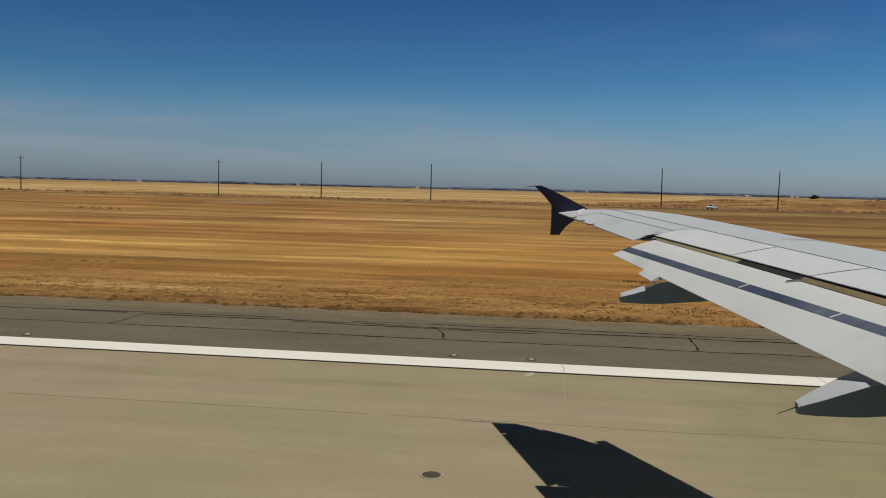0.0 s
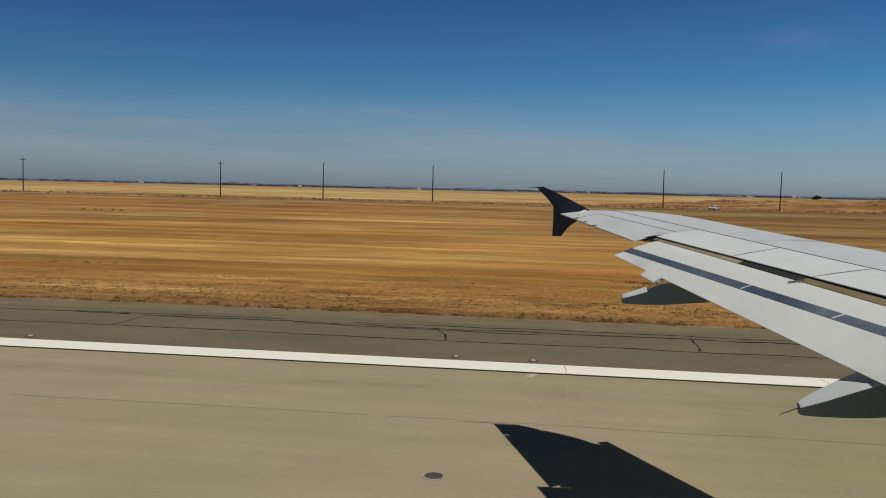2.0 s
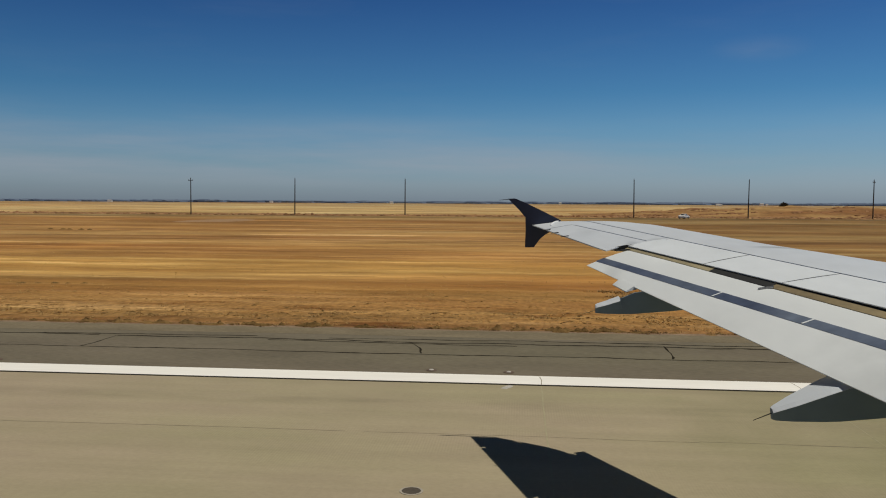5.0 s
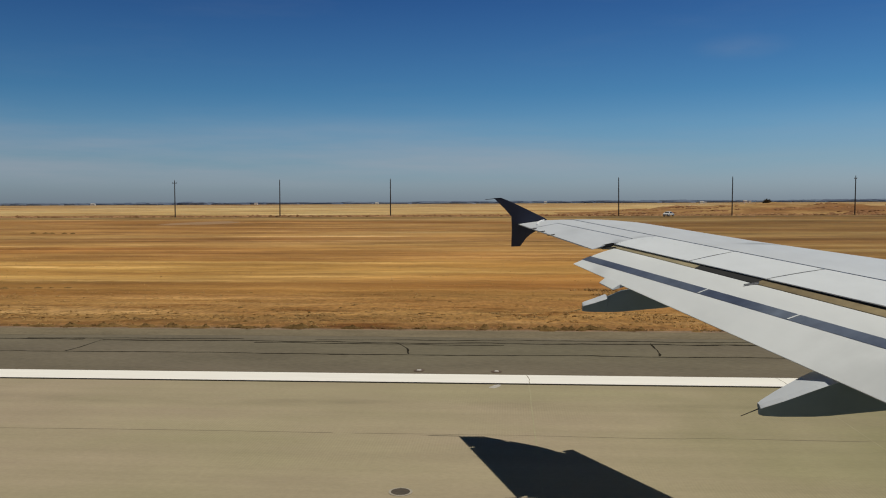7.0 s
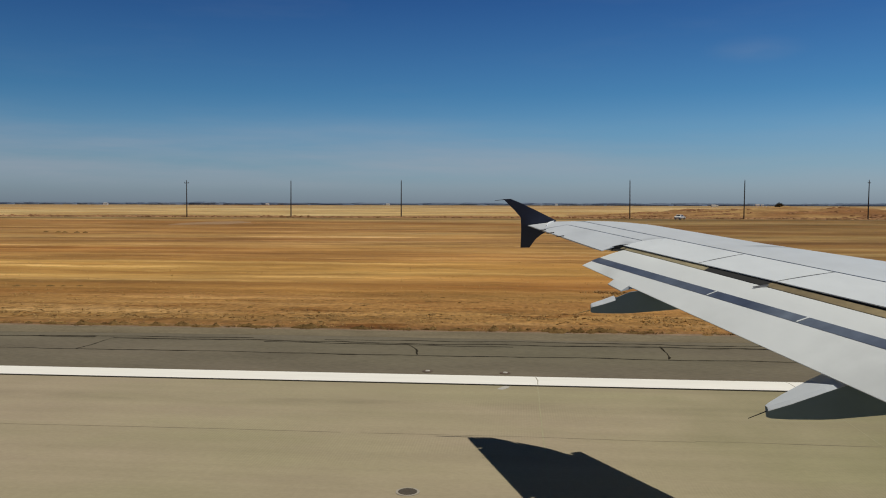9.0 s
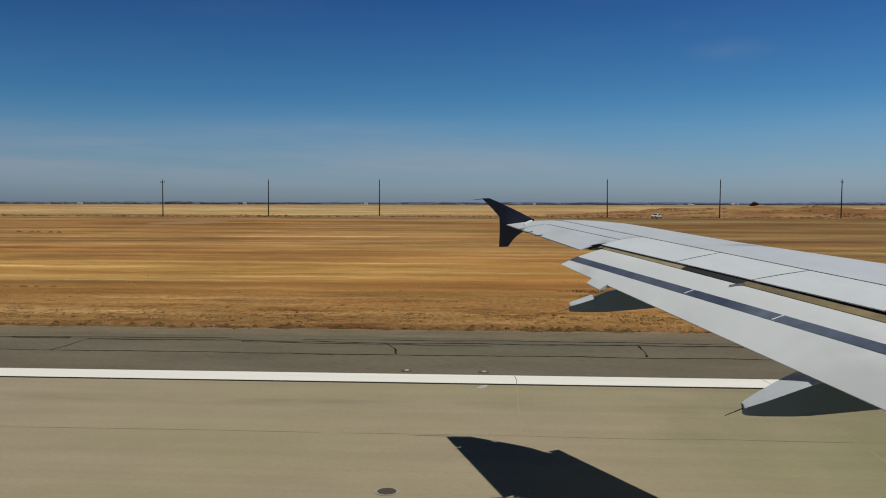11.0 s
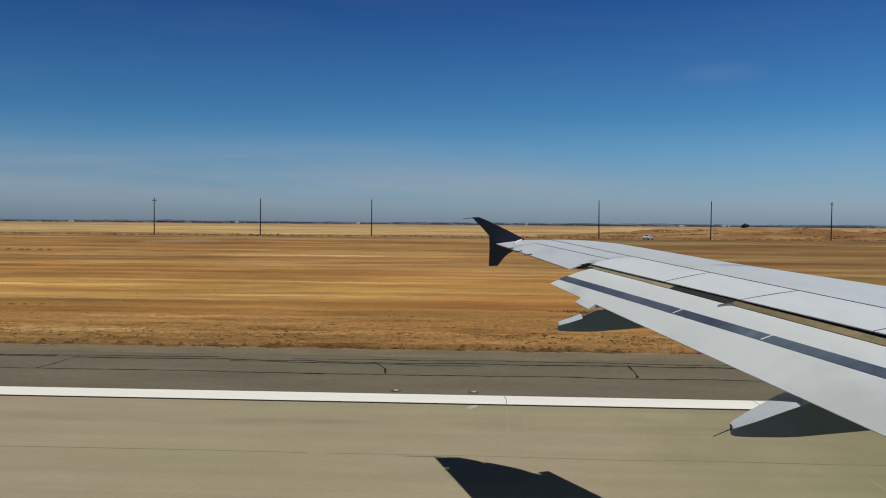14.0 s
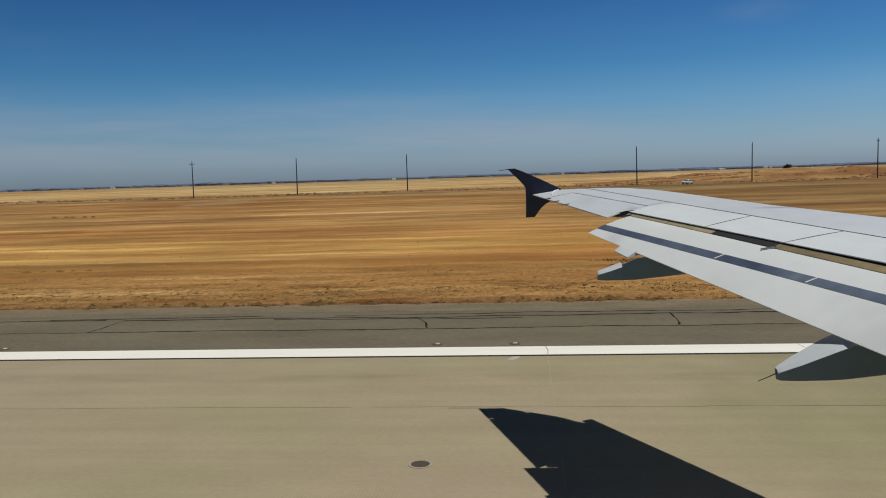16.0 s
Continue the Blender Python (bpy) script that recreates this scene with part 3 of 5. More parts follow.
BROWN = island_material("brown_weed", (0.25, 0.15, 0.06), (0.44, 0.28, 0.115))
RED_SCRUB = island_material("red_scrub", (0.20, 0.095, 0.045), (0.36, 0.19, 0.09))
SHRUB = island_material("dull_shrub", (0.06, 0.055, 0.04), (0.15, 0.125, 0.08))
SHED = material("shed_white", (0.80, 0.79, 0.77), 0.7, spread=0.06)
ROOF = material("shed_roof", (0.40, 0.38, 0.36), 0.6, spread=0.1)
SHELTER = material("dark_grey_panel", (0.05, 0.052, 0.052), 0.7, spread=0.15)


# ---- builders ----
def part(name, bm, mat, parent=None, label="", smooth=False):
    me = bpy.data.meshes.new(name)
    bmesh.ops.recalc_face_normals(bm, faces=bm.faces)
    bm.to_mesh(me)
    bm.free()
    me.materials.append(mat)
    if smooth:
        me.polygons.foreach_set("use_smooth", [True] * len(me.polygons))
        me.set_sharp_from_angle(angle=radians(25))
    ob = new(name, me)
    if parent is not None:
        ob.parent = parent
        ob.matrix_parent_inverse = parent.matrix_basis.inverted()
    if label:
        ob["label"] = label
    return ob


def empty(name, m=None):
    ob = new(name)
    ob.empty_display_size = 0.2
    if m is not None:
        ob.matrix_basis = m
    return ob


def box(bm, x0, x1, y0, y1, z0, z1, bevel=0.0):
    r = bmesh.ops.create_cube(bm, size=1.0, matrix=Matrix.Translation(((x0 + x1) / 2, (y0 + y1) / 2, (z0 + z1) / 2)) @ Matrix.Diagonal((x1 - x0, y1 - y0, z1 - z0, 1)))
    if bevel:
        es = list({e for v in r["verts"] for e in v.link_edges})
        bmesh.ops.bevel(bm, geom=es, offset=bevel, segments=2, affect="EDGES", profile=0.5)
    return bm


def rod(bm, a, b, r0, r1=None, n=10):
    a, b = Vector(a), Vector(b)
    d = b - a
    m = Matrix.Translation((a + b) / 2) @ d.to_track_quat("Z", "Y").to_matrix().to_4x4()
    bmesh.ops.create_cone(bm, cap_ends=True, segments=n, radius1=r0, radius2=r0 if r1 is None else r1, depth=d.length, matrix=m)
    return bm


def loft(bm, rings, closed=True, caps=True):
    """Skin through rings of the same number of points."""
    vs = [[bm.verts.new(p) for p in ring] for ring in rings]
    n = len(vs[0])
    for a, b in zip(vs, vs[1:]):
        for i in range(n if closed else n - 1):
            j = (i + 1) % n
            bm.faces.new((a[i], a[j], b[j], b[i]))
    if caps and closed:
        bm.faces.new(vs[0][::-1])
        bm.faces.new(vs[-1])
    return bm


def prism(bm, outline, low, high):
    """A flat plate from a ground outline."""
    lo = [bm.verts.new((x, y, low)) for x, y in outline]
    hi = [bm.verts.new((x, y, high)) for x, y in outline]
    n = len(outline)
    bm.faces.new(lo[::-1])
    bm.faces.new(hi)
    for i in range(n):
        j = (i + 1) % n
        bm.faces.new((lo[i], lo[j], hi[j], hi[i]))
    return bm


# ---- ground and pavement ----
LEFT, RIGHT = -420.0, 620.0            # ends of the built stretch of runway
EDGE = 21.5                            # outer edge of the white edge line
MID = -1.6                             # runway centre line, under the hull

bm = bmesh.new()
ys = [-4500, -60, -30, 29, 34, 45, 60, 90, 130, 190, 262, 400, 800, 1600, 4500]
xs = [-4500, -1200, -400, -150, -60, 0, 60, 150, 400, 1200, 4500]
grid = [[bm.verts.new((x, y, -0.04)) for x in xs] for y in ys]
for a, b in zip(grid, grid[1:]):
    for i in range(len(xs) - 1):
        bm.faces.new((a[i], a[i + 1], b[i + 1], b[i]))
ground = tagged(part("ground", bm, GRASS), "flat dry golden grassland with mown bands beside the runway", "ground", kind="structure")

bm = box(bmesh.new(), LEFT, RIGHT, 2 * MID - EDGE - 0.05, EDGE + 0.05, -0.5, 0.0)
runway = tagged(part("runway", bm, RUNWAY), "pale grey-brown grooved runway pavement with white painted markings", "runway", kind="structure")
bm = box(bmesh.new(), LEFT, RIGHT, EDGE + 0.05, 28.9, -0.5, -0.006)
shoulder = tagged(part("runway_shoulder", bm, SHOULDER), "brown-grey cracked asphalt shoulder between runway and grass", "pavement", kind="structure")
DUSTY = material("dusty_asphalt", (0.195, 0.16, 0.105), 0.95, spread=0.32, scale=(0.5, 1, 1), fine=12.0, coarse=1.0, bump=0.2, spec=0.05)
edge_pts = [(LEFT + 1 + 3.0 * k, 27.45 + 0.25 * noise.noise((k * 0.35, 1.3, 0))) for k in range(int((RIGHT - LEFT) / 3))]
part("dusty_edge", prism(bmesh.new(), edge_pts + [(edge_pts[-1][0], 28.88), (edge_pts[0][0], 28.88)], -0.0055, -0.0035), DUSTY, shoulder, "paler dusty asphalt")
rnd = random.Random(4)
outline = [(LEFT, 28.5)] + [(RIGHT, 28.5)]
x = RIGHT
while x > LEFT:
    outline.append((x, 29.35 + 0.35 * noise.noise((x * 0.35, 3.1, 0)) + 0.25 * noise.noise((x * 1.7, 9.1, 0))))
    x -= 0.7 if -25 < x < 105 else 5.0
bm = bmesh.new()
low = [bm.verts.new((px_, 28.5, -0.02)) for px_, _ in outline[2:]]
top = [bm.verts.new((px_, py_, -0.028)) for px_, py_ in outline[2:]]
for i in range(len(low) - 1):
    bm.faces.new((low[i], low[i + 1], top[i + 1], top[i]))
verge = tagged(part("gravel_verge", bm, GRAVEL), "narrow ragged gravel strip between asphalt shoulder and dry grass", "verge", kind="structure")


def stripe(x0, x1, y0, y1, edge=0.11, name="painted_stripe"):
    """White paint on a slightly larger black ground."""
    part("stripe_border", prism(bmesh.new(), [(x0 - edge * 3.2, y0 - edge), (x1 + edge * 3.2, y0 - edge), (x1 + edge * 3.2, y1 + edge), (x0 - edge * 3.2, y1 + edge)], 0.0005, 0.004), BORDER, runway, "black border paint")
    return part(name, prism(bmesh.new(), [(x0, y0), (x1, y0), (x1, y1), (x0, y1)], 0.0045, 0.008), PAINT, runway, "white paint")


END = 10.77                            # forward end of the threshold stripes
for side in (1, -1):
    edge0 = EDGE if side > 0 else 2 * MID - EDGE
    part("edge_line_border", prism(bmesh.new(), [(LEFT, min(edge0, edge0 - side * 1.13)), (RIGHT, min(edge0, edge0 - side * 1.13)), (RIGHT, max(edge0, edge0 - side * 1.13)), (LEFT, max(edge0, edge0 - side * 1.13))], 0.0005, 0.004), BORDER, runway, "black border paint")
    part("edge_line", prism(bmesh.new(), [(LEFT, min(edge0, edge0 - side)), (RIGHT, min(edge0, edge0 - side)), (RIGHT, max(edge0, edge0 - side)), (LEFT, max(edge0, edge0 - side))], 0.0045, 0.008), PAINT, runway, "white paint")
for i in range(6):                      # threshold stripes each side of the centre
    outer = 19.74 - 3.5 * i
    for side in (1, -1):
        a, b = (outer - 1.75, outer) if side > 0 else (2 * MID - outer, 2 * MID - outer + 1.75)
        stripe(END - 45.7, END, a, b)
for i in range(2):                      # touchdown zone bars further on
    outer = 18.56 - 3.37 * i
    for side in (1, -1):
        a, b = (outer - 2.0, outer) if side > 0 else (2 * MID - outer, 2 * MID - outer + 2.0)
        stripe(END + 100.6, END + 123.5, a, b)
for side in (1, -1):                    # aiming point blocks
    a, b = (9.5, 18.55) if side > 0 else (2 * MID - 18.55, 2 * MID - 9.5)
    stripe(END + 259.1, END + 305, a, b)


def ribbon(points, width, z, wobble=0.03, step=0.5, seed=0):
    """A thin uneven line along ground points."""
    bm = bmesh.new()
    r = random.Random(seed)
    pts = []
    for (x0, y0), (x1, y1) in zip(points, points[1:]):
        n = max(1, int(math.hypot(x1 - x0, y1 - y0) / step))
        pts += [(x0 + (x1 - x0) * k / n, y0 + (y1 - y0) * k / n) for k in range(n)]
    pts.append(points[-1])
    left, right = [], []
    for k, (px_, py_) in enumerate(pts):
        ax, ay = pts[max(k - 1, 0)]
        bx, by = pts[min(k + 1, len(pts) - 1)]
        d = math.hypot(bx - ax, by - ay) or 1
        nx, ny = -(by - ay) / d, (bx - ax) / d
        o = wobble * (noise.noise((px_ * 0.6 + seed, py_ * 0.6, seed * 3.7)) * 2 + r.uniform(-0.4, 0.4))
        w = width * r.uniform(0.45, 1.25) * (1 + 0.6 * noise.noise((px_ * 0.35, seed * 2.3, py_))) / 2
        left.append(bm.verts.new((px_ + nx * (o + w), py_ + ny * (o + w), z)))
        right.append(bm.verts.new((px_ + nx * (o - w), py_ + ny * (o - w), z)))
    for k in range(len(pts) - 1):
        bm.faces.new((left[k], left[k + 1], right[k + 1], right[k]))
    return bm


SH = -0.0025
part("long_crack", ribbon([(LEFT + 2, 26.85), (-3.2, 26.95)], 0.119, SH, 0.085, 0.3, 1), TAR, shoulder, "tar-sealed crack")
part("long_crack", ribbon([(-2.4, 26.88), (9.0, 26.98), (20.0, 26.5), (32.6, 26.62)], 0.131, SH, 0.085, 0.3, 2), TAR, shoulder, "tar-sealed crack")
part("long_crack", ribbon([(33.3, 26.42), (38.0, 26.5), (43.3, 26.36), (RIGHT - 2, 26.5)], 0.131, SH, 0.085, 0.3, 6), TAR, shoulder, "tar-sealed crack")
part("long_crack", ribbon([(30.5, 26.75), (33.0, 26.78), (36.3, 26.85), (38.0, 26.95)], 0.107, SH + 0.0006, 0.068, 0.3, 7), TAR, shoulder, "tar-sealed crack")
part("long_crack", ribbon([(38.6, 26.22), (41.0, 26.12), (46.8, 26.0)], 0.107, SH + 0.0006, 0.051, 0.3, 8), TAR, shoulder, "tar-sealed crack")
part("long_crack", ribbon([(40.5, 26.75), (47.0, 26.95), (58.0, 26.85), (70.0, 27.0)], 0.101, SH + 0.0006, 0.085, 0.3, 9), TAR, shoulder, "tar-sealed crack")
part("long_crack", ribbon([(LEFT + 2, 24.42), (20.0, 24.3), (RIGHT - 2, 24.35)], 0.101, SH, 0.060, 0.3, 3), TAR, shoulder, "tar-sealed crack")
part("cross_crack", ribbon([(-14.45, 21.6), (-14.3, 22.28), (-14.11, 23.44), (-13.78, 24.51), (-12.9, 25.7), (-12.8, 26.85)], 0.11, SH, 0.03, 0.3, 5), TAR, shoulder, "tar-sealed crack")
for i, (x0, y0, x1, y1) in enumerate(((33.12, 24.36, 33.3, 26.42), (43.9, 24.4, 43.3, 26.4), (51.4, 24.4, 51.5, 26.6), (-62.0, 24.4, -61.6, 26.9), (-41.0, 22.0, -41.0, 26.9), (13.2, 21.6, 14.3, 26.9),
                                          (23.0, 24.3, 23.4, 26.6), (63.0, 24.4, 63.5, 26.5), (80.0, 22.0, 80.4, 26.5), (110.0, 24.4, 110.6, 26.5), (131.0, 21.6, 130.2, 26.5), (191.0, 21.6, 190.0, 26.5))):
    part("cross_crack", ribbon([(x0, y0), (x0 + (x1 - x0) * 0.4 + 0.12, y0 + (y1 - y0) * 0.45), (x1, y1)], 0.06, SH + 0.0003, 0.05, 0.25, 20 + i), TAR, shoulder, "tar-sealed crack")
part("chip", ribbon([(1.45, 24.55), (1.6, 24.75), (1.95, 24.85)], 0.09, SH, 0.02, 0.1, 31), TAR, shoulder)
# pad with an edge-light base
pad = tagged(empty("edge_light", pose(-12.35, 26.15, 0)), "low runway edge light base on a concrete pad", "light", "runway edge lights")
part("pad", box(bmesh.new(), -12.85, -11.9, 25.7, 26.68, -0.3, 0.012, 0.01), CONCRETE, pad, "square concrete pad")
bm = bmesh.new()
bmesh.ops.create_cone(bm, cap_ends=True, segments=24, radius1=0.22, radius2=0.2, depth=0.03, matrix=Matrix.Translation((-12.35, 26.15, 0.026)))
part("base_lid", bm, STEEL, pad, "round steel lid")
for x0 in (14.1, 75.0, 136.0, 197.0, 258.0, 319.0, -72.0):
    lit = copy_thing(pad, pose(x0, 24.5, 0))
    b2 = bmesh.new()
    rod(b2, (x0, 24.5, 0.04), (x0, 24.5, 0.36), 0.03)
    part("stem", b2, RUST, lit)
    b2 = bmesh.new()
    bmesh.ops.create_uvsphere(b2, u_segments=12, v_segments=8, radius=0.075, matrix=Matrix.Translation((x0, 24.5, 0.42)))
    part("lens", b2, GLASS, lit, "glass lamp head")
# worn paint marks on the shoulder
for i, (a, b, w) in enumerate((((-15.06, 22.28), (-14.6, 22.9), 0.12), ((-14.53, 22.22), (-13.87, 22.59), 0.10), ((-13.19, 21.95), (-13.06, 22.13), 0.2),
                               ((-13.39, 22.24), (-12.88, 22.75), 0.12), ((-12.6, 22.28), (-11.87, 22.6), 0.16), ((-13.4, 23.84), (-13.03, 24.2), 0.07), ((3.41, 21.86), (3.7, 21.68), 0.12))):
    part("worn_mark", ribbon([a, b], w, SH + 0.002 + 0.0004 * i, 0.02, 0.1, 40 + i), FADED, shoulder, "worn white paint")


def inset_light(x, y):
    ob = tagged(empty("inset_light", pose(x, y, 0)), "small flush metal light set in the pavement", "light", "flush pavement lights")
    bm = bmesh.new()
    bmesh.ops.create_cone(bm, cap_ends=True, segments=20, radius1=0.15, radius2=0.13, depth=0.014, matrix=Matrix.Translation((x, y, 0.008)))
    part("collar", bm, RUST, ob)
    bm = bmesh.new()
    bmesh.ops.create_cone(bm, cap_ends=True, segments=16, radius1=0.07, radius2=0.05, depth=0.016, matrix=Matrix.Translation((x, y, 0.022)))
    part("lens", bm, FADED, ob, "pale metal lens housing")


for x0, y0 in ((-11.05, 22.1), (3.2, 21.95), (16.9, 21.9), (32.0, 21.93), (44.5, 21.95), (46.6, 21.92), (61.2, 21.85), (76.2, 21.9), (91.0, 21.9), (106.0, 21.9), (121.0, 21.9), (-30.0, 21.9), (-48.0, 21.9)):
    inset_light(x0, y0)
for i, x0 in enumerate((-11.35, 3.65, 16.9, 31.85, 46.6, 61.4, 76.2, -26.3, -41.3)):
    part("marker_dash", ribbon([(x0 - 0.1, 19.95), (x0 + 0.1, 20.35)], 0.12, 0.0028, 0.02, 0.1, 60 + i), FADED, runway, "worn white paint dash")
for i, x0 in enumerate((13.0, 29.94, 47.43, 53.8, 65.5, 97.0, 139.0, 181.0, 223.0)):
    part("joint", ribbon([(x0, 20.4), (x0 + 0.02, -20.0)], 0.032, 0.0022, 0.015, 1.0, 70 + i), JOINT, runway, "faint filled joint")
    part("line_crack", ribbon([(x0, 20.46), (x0 + 0.03, 21.0), (x0 - 0.02, 21.48)], 0.018, 0.0086, 0.02, 0.15, 170 + i), SEAM, runway, "thin crack across the painted line")
seam_r = random.Random(17)
x0 = END + 0.6
while x0 < RIGHT - 20:
    step = seam_r.uniform(5.0, 16.0)
    part("joint", ribbon([(x0, 15.85 + seam_r.uniform(-0.05, 0.05)), (x0 + step, 15.85)], seam_r.uniform(0.012, 0.028), 0.0026, 0.03, 1.0, int(x0)), SEAM, runway, "thin paving seam")
    x0 += step + seam_r.choice((0.0, 0.0, 0.0, 0.4))
for x0 in (-13.5, 45.2, 104.0, 134.0, 220.0):
    lid = tagged(empty("manhole_cover", pose(x0, 12.62, 0)), "round dark iron cover set in the runway", "manhole cover", "runway covers")
    b2 = bmesh.new()
    bmesh.ops.create_cone(b2, cap_ends=True, segments=28, radius1=0.19, radius2=0.19, depth=0.012, matrix=Matrix.Translation((x0, 12.62, 0.002)))
    part("ring", b2, CONCRETE, lid, "pale concrete ring")
    b2 = bmesh.new()
    bmesh.ops.create_cone(b2, cap_ends=True, segments=28, radius1=0.155, radius2=0.15, depth=0.012, matrix=Matrix.Translation((x0, 12.62, 0.005)))
    part("lid", b2, LID, lid)

# ---- the airliner ----
plane = tagged(empty("airliner", pose(5.0, MID, 0)), "pale grey airliner with lowered flaps and dark navy wingtip fence", "airliner")


def x_le(Y):
    return 3.33 - 0.545 * (Y - 12.63)


def x_front(Y):
    """Leading edge without the slat, rounded off at the tip."""
    a = x_le(Y) - 0.25
    if Y > 14.3:
        a = min(a, float(np.interp(Y, (14.3, 14.45, 14.6, 14.8, 15.0, 15.2), (2.04, 1.91, 1.75, 1.44, 1.07, 0.70))))
    return a


def x_te(Y):
    return 1.252 - 0.313 * (Y - 11.8)


def x_shroud(Y):
    return 1.50 - 0.402 * (Y - 12.19)


def x_hinge(Y):
    return 3.50 - 0.397 * (Y - 9.04)


def x_aileron(Y):
    return 1.831 - 0.407 * (Y - 12.33)


def z_te(Y):
    return 3.87 + 0.085 * (Y - 11.8)


def half_thick(x, t=0.116):
    x = min(1.0, max(0.0, x))
    return 5 * t * (0.2969 * math.sqrt(x) - 0.126 * x - 0.3516 * x * x + 0.2843 * x ** 3 - 0.1015 * x ** 4)


def z_top(Y, X):
    c = x_le(Y) - x_te(Y)
    u = min(1.0, max(0.0, (X - x_te(Y)) / c))
    droop = 0.058 * min(1.0, max(0.0, (14.0 - Y) / 2.2)) * max(0.0, (u - 0.5) / 0.5) ** 1.5
    return z_te(Y) + 0.02 * c * u + c * half_thick(1 - u) - droop


def z_low(Y, X):
    c = x_le(Y) - x_te(Y)
    u = min(1.0, max(0.0, (X - x_te(Y)) / c))
    return z_te(Y) - 0.012 + 0.02 * c * u - 0.75 * c * half_thick(1 - u)


def panel(Y0, Y1, aft, fore, n=12, m=8, skew=0.0, depth=None, drop=0.0, skew0=None, dense=1.0):
    """A piece of the wing between two chord lines; skew slants its outer end, skew0 its inner end; dense crowds the rings outboard."""
    skew0 = skew if skew0 is None else skew0
    rings = []
    for i in range(n + 1):
        f = 1 - (1 - i / n) ** dense
        up, dn = [], []
        for j in range(m + 1):
            g = j / m
            Y = Y0 + (Y1 - Y0) * f + (skew0 + (skew - skew0) * f) * g
            X = aft(Y) + (fore(Y) - aft(Y)) * g
            zt = z_top(Y, X) - drop
            zb = z_low(Y, X) if depth is None else zt - depth
            up.append((X, Y, zt))
            dn.append((X, Y, min(zb, zt - 0.006)))
        rings.append(up + dn[::-1])
    return loft(bmesh.new(), rings)


GAP = 0.013
wing = part("wing", panel(0.3, 15.2, lambda Y: x_hinge(Y) + 0.016 if Y < 14.95 else min(x_hinge(Y) + 0.016, x_front(Y) - 0.02), lambda Y: x_front(Y), 64, 16, dense=1.8), WING, plane, "pale grey wing with fine panel seams", True)
part("slat", panel(0.8, 14.36, lambda Y: x_le(Y) - 0.245, lambda Y: x_le(Y), 30, 6, 0.12, drop=0.01, skew0=0.0), SLAT, wing, "bare metal leading-edge slat")
for a, b, inner, outer in ((10.37, 12.12, 0.27, 0.3), (9.04, 10.355, 0.16, 0.27), (7.42, 9.025, 0.16, 0.16), (5.6, 7.405, 0.16, 0.16)):
    part("spoiler", panel(a, b, x_shroud, lambda Y: x_hinge(Y) - GAP, 6, 6, outer, 0.010, skew0=inner), SPOILER, wing, "paler grey spoiler panel")
for base, slant in ((10.3625, 0.27), (9.0325, 0.16), (7.4125, 0.16)):
    rings = []                         # slightly bowed rubber seal between the spoilers
    for k in range(17):
        g = k / 16
        Y = base + slant * g + 0.012 * 4 * g * (1 - g)
        X = x_shroud(Y) + (x_hinge(Y) - GAP - x_shroud(Y)) * g
        z = z_top(Y, X)
        rings.append([(X, Y - 0.006, z - 0.006), (X, Y - 0.006, z + 0.0025), (X, Y + 0.006, z + 0.0025), (X, Y + 0.006, z - 0.006)])
    part("spoiler_seal", loft(bmesh.new(), rings), SEAL, wing, "thin grey rubber seal")
part("inner_panel", panel(0.3, 5.58, x_shroud, lambda Y: x_hinge(Y) - GAP, 6, 6, 0.0, 0.012), WING, wing)
part("outer_panel", panel(12.16, 15.19, lambda Y: x_aileron(Y) + GAP if 12.3 < Y < 14.6 else (x_shroud(Y) if Y < 12.4 else x_aileron(Y) - 0.001), lambda Y: min(x_hinge(Y) - GAP, x_front(Y) - 0.021) if Y > 14.9 else x_hinge(Y) - GAP, 18, 5), WING, wing)
ail = part("aileron", panel(12.18, 14.48, x_te, lambda Y: x_aileron(Y) - GAP, 12, 5, 0.16, skew0=0.0), WING, wing)
part("fixed_trailing_edge", panel(11.95, 12.178, x_te, lambda Y: x_te(Y) + 0.004 + (x_shroud(Y) - 0.01 - x_te(Y)) * max(0.0, (Y - 11.95) / 0.228), 6, 4, depth=0.012), WING, wing)
part("tip_edge", panel(14.52, 15.18, x_te, lambda Y: x_aileron(Y) - 0.002, 6, 5, 0.0, skew0=0.15), WING, wing)
# dark sheet below the panels, standing for the shade in their seams
part("seam_shade", panel(0.4, 14.9, lambda Y: x_shroud(Y) + 0.12 if Y < 12.2 else x_te(Y) + 0.10, lambda Y: x_front(Y) - 0.35, 30, 8, drop=0.045, depth=0.006), DARK, wing, "added dark sheet that shades the seams")
# lowered flap
FT = math.tan(radians(19.7))


def flap_z(Y, X):
    return z_top(Y, x_shroud(Y)) - 0.045 - FT * (x_shroud(Y) - X)


def flap_te(Y):
    return 0.938 - 0.318 * (Y - 11.98)


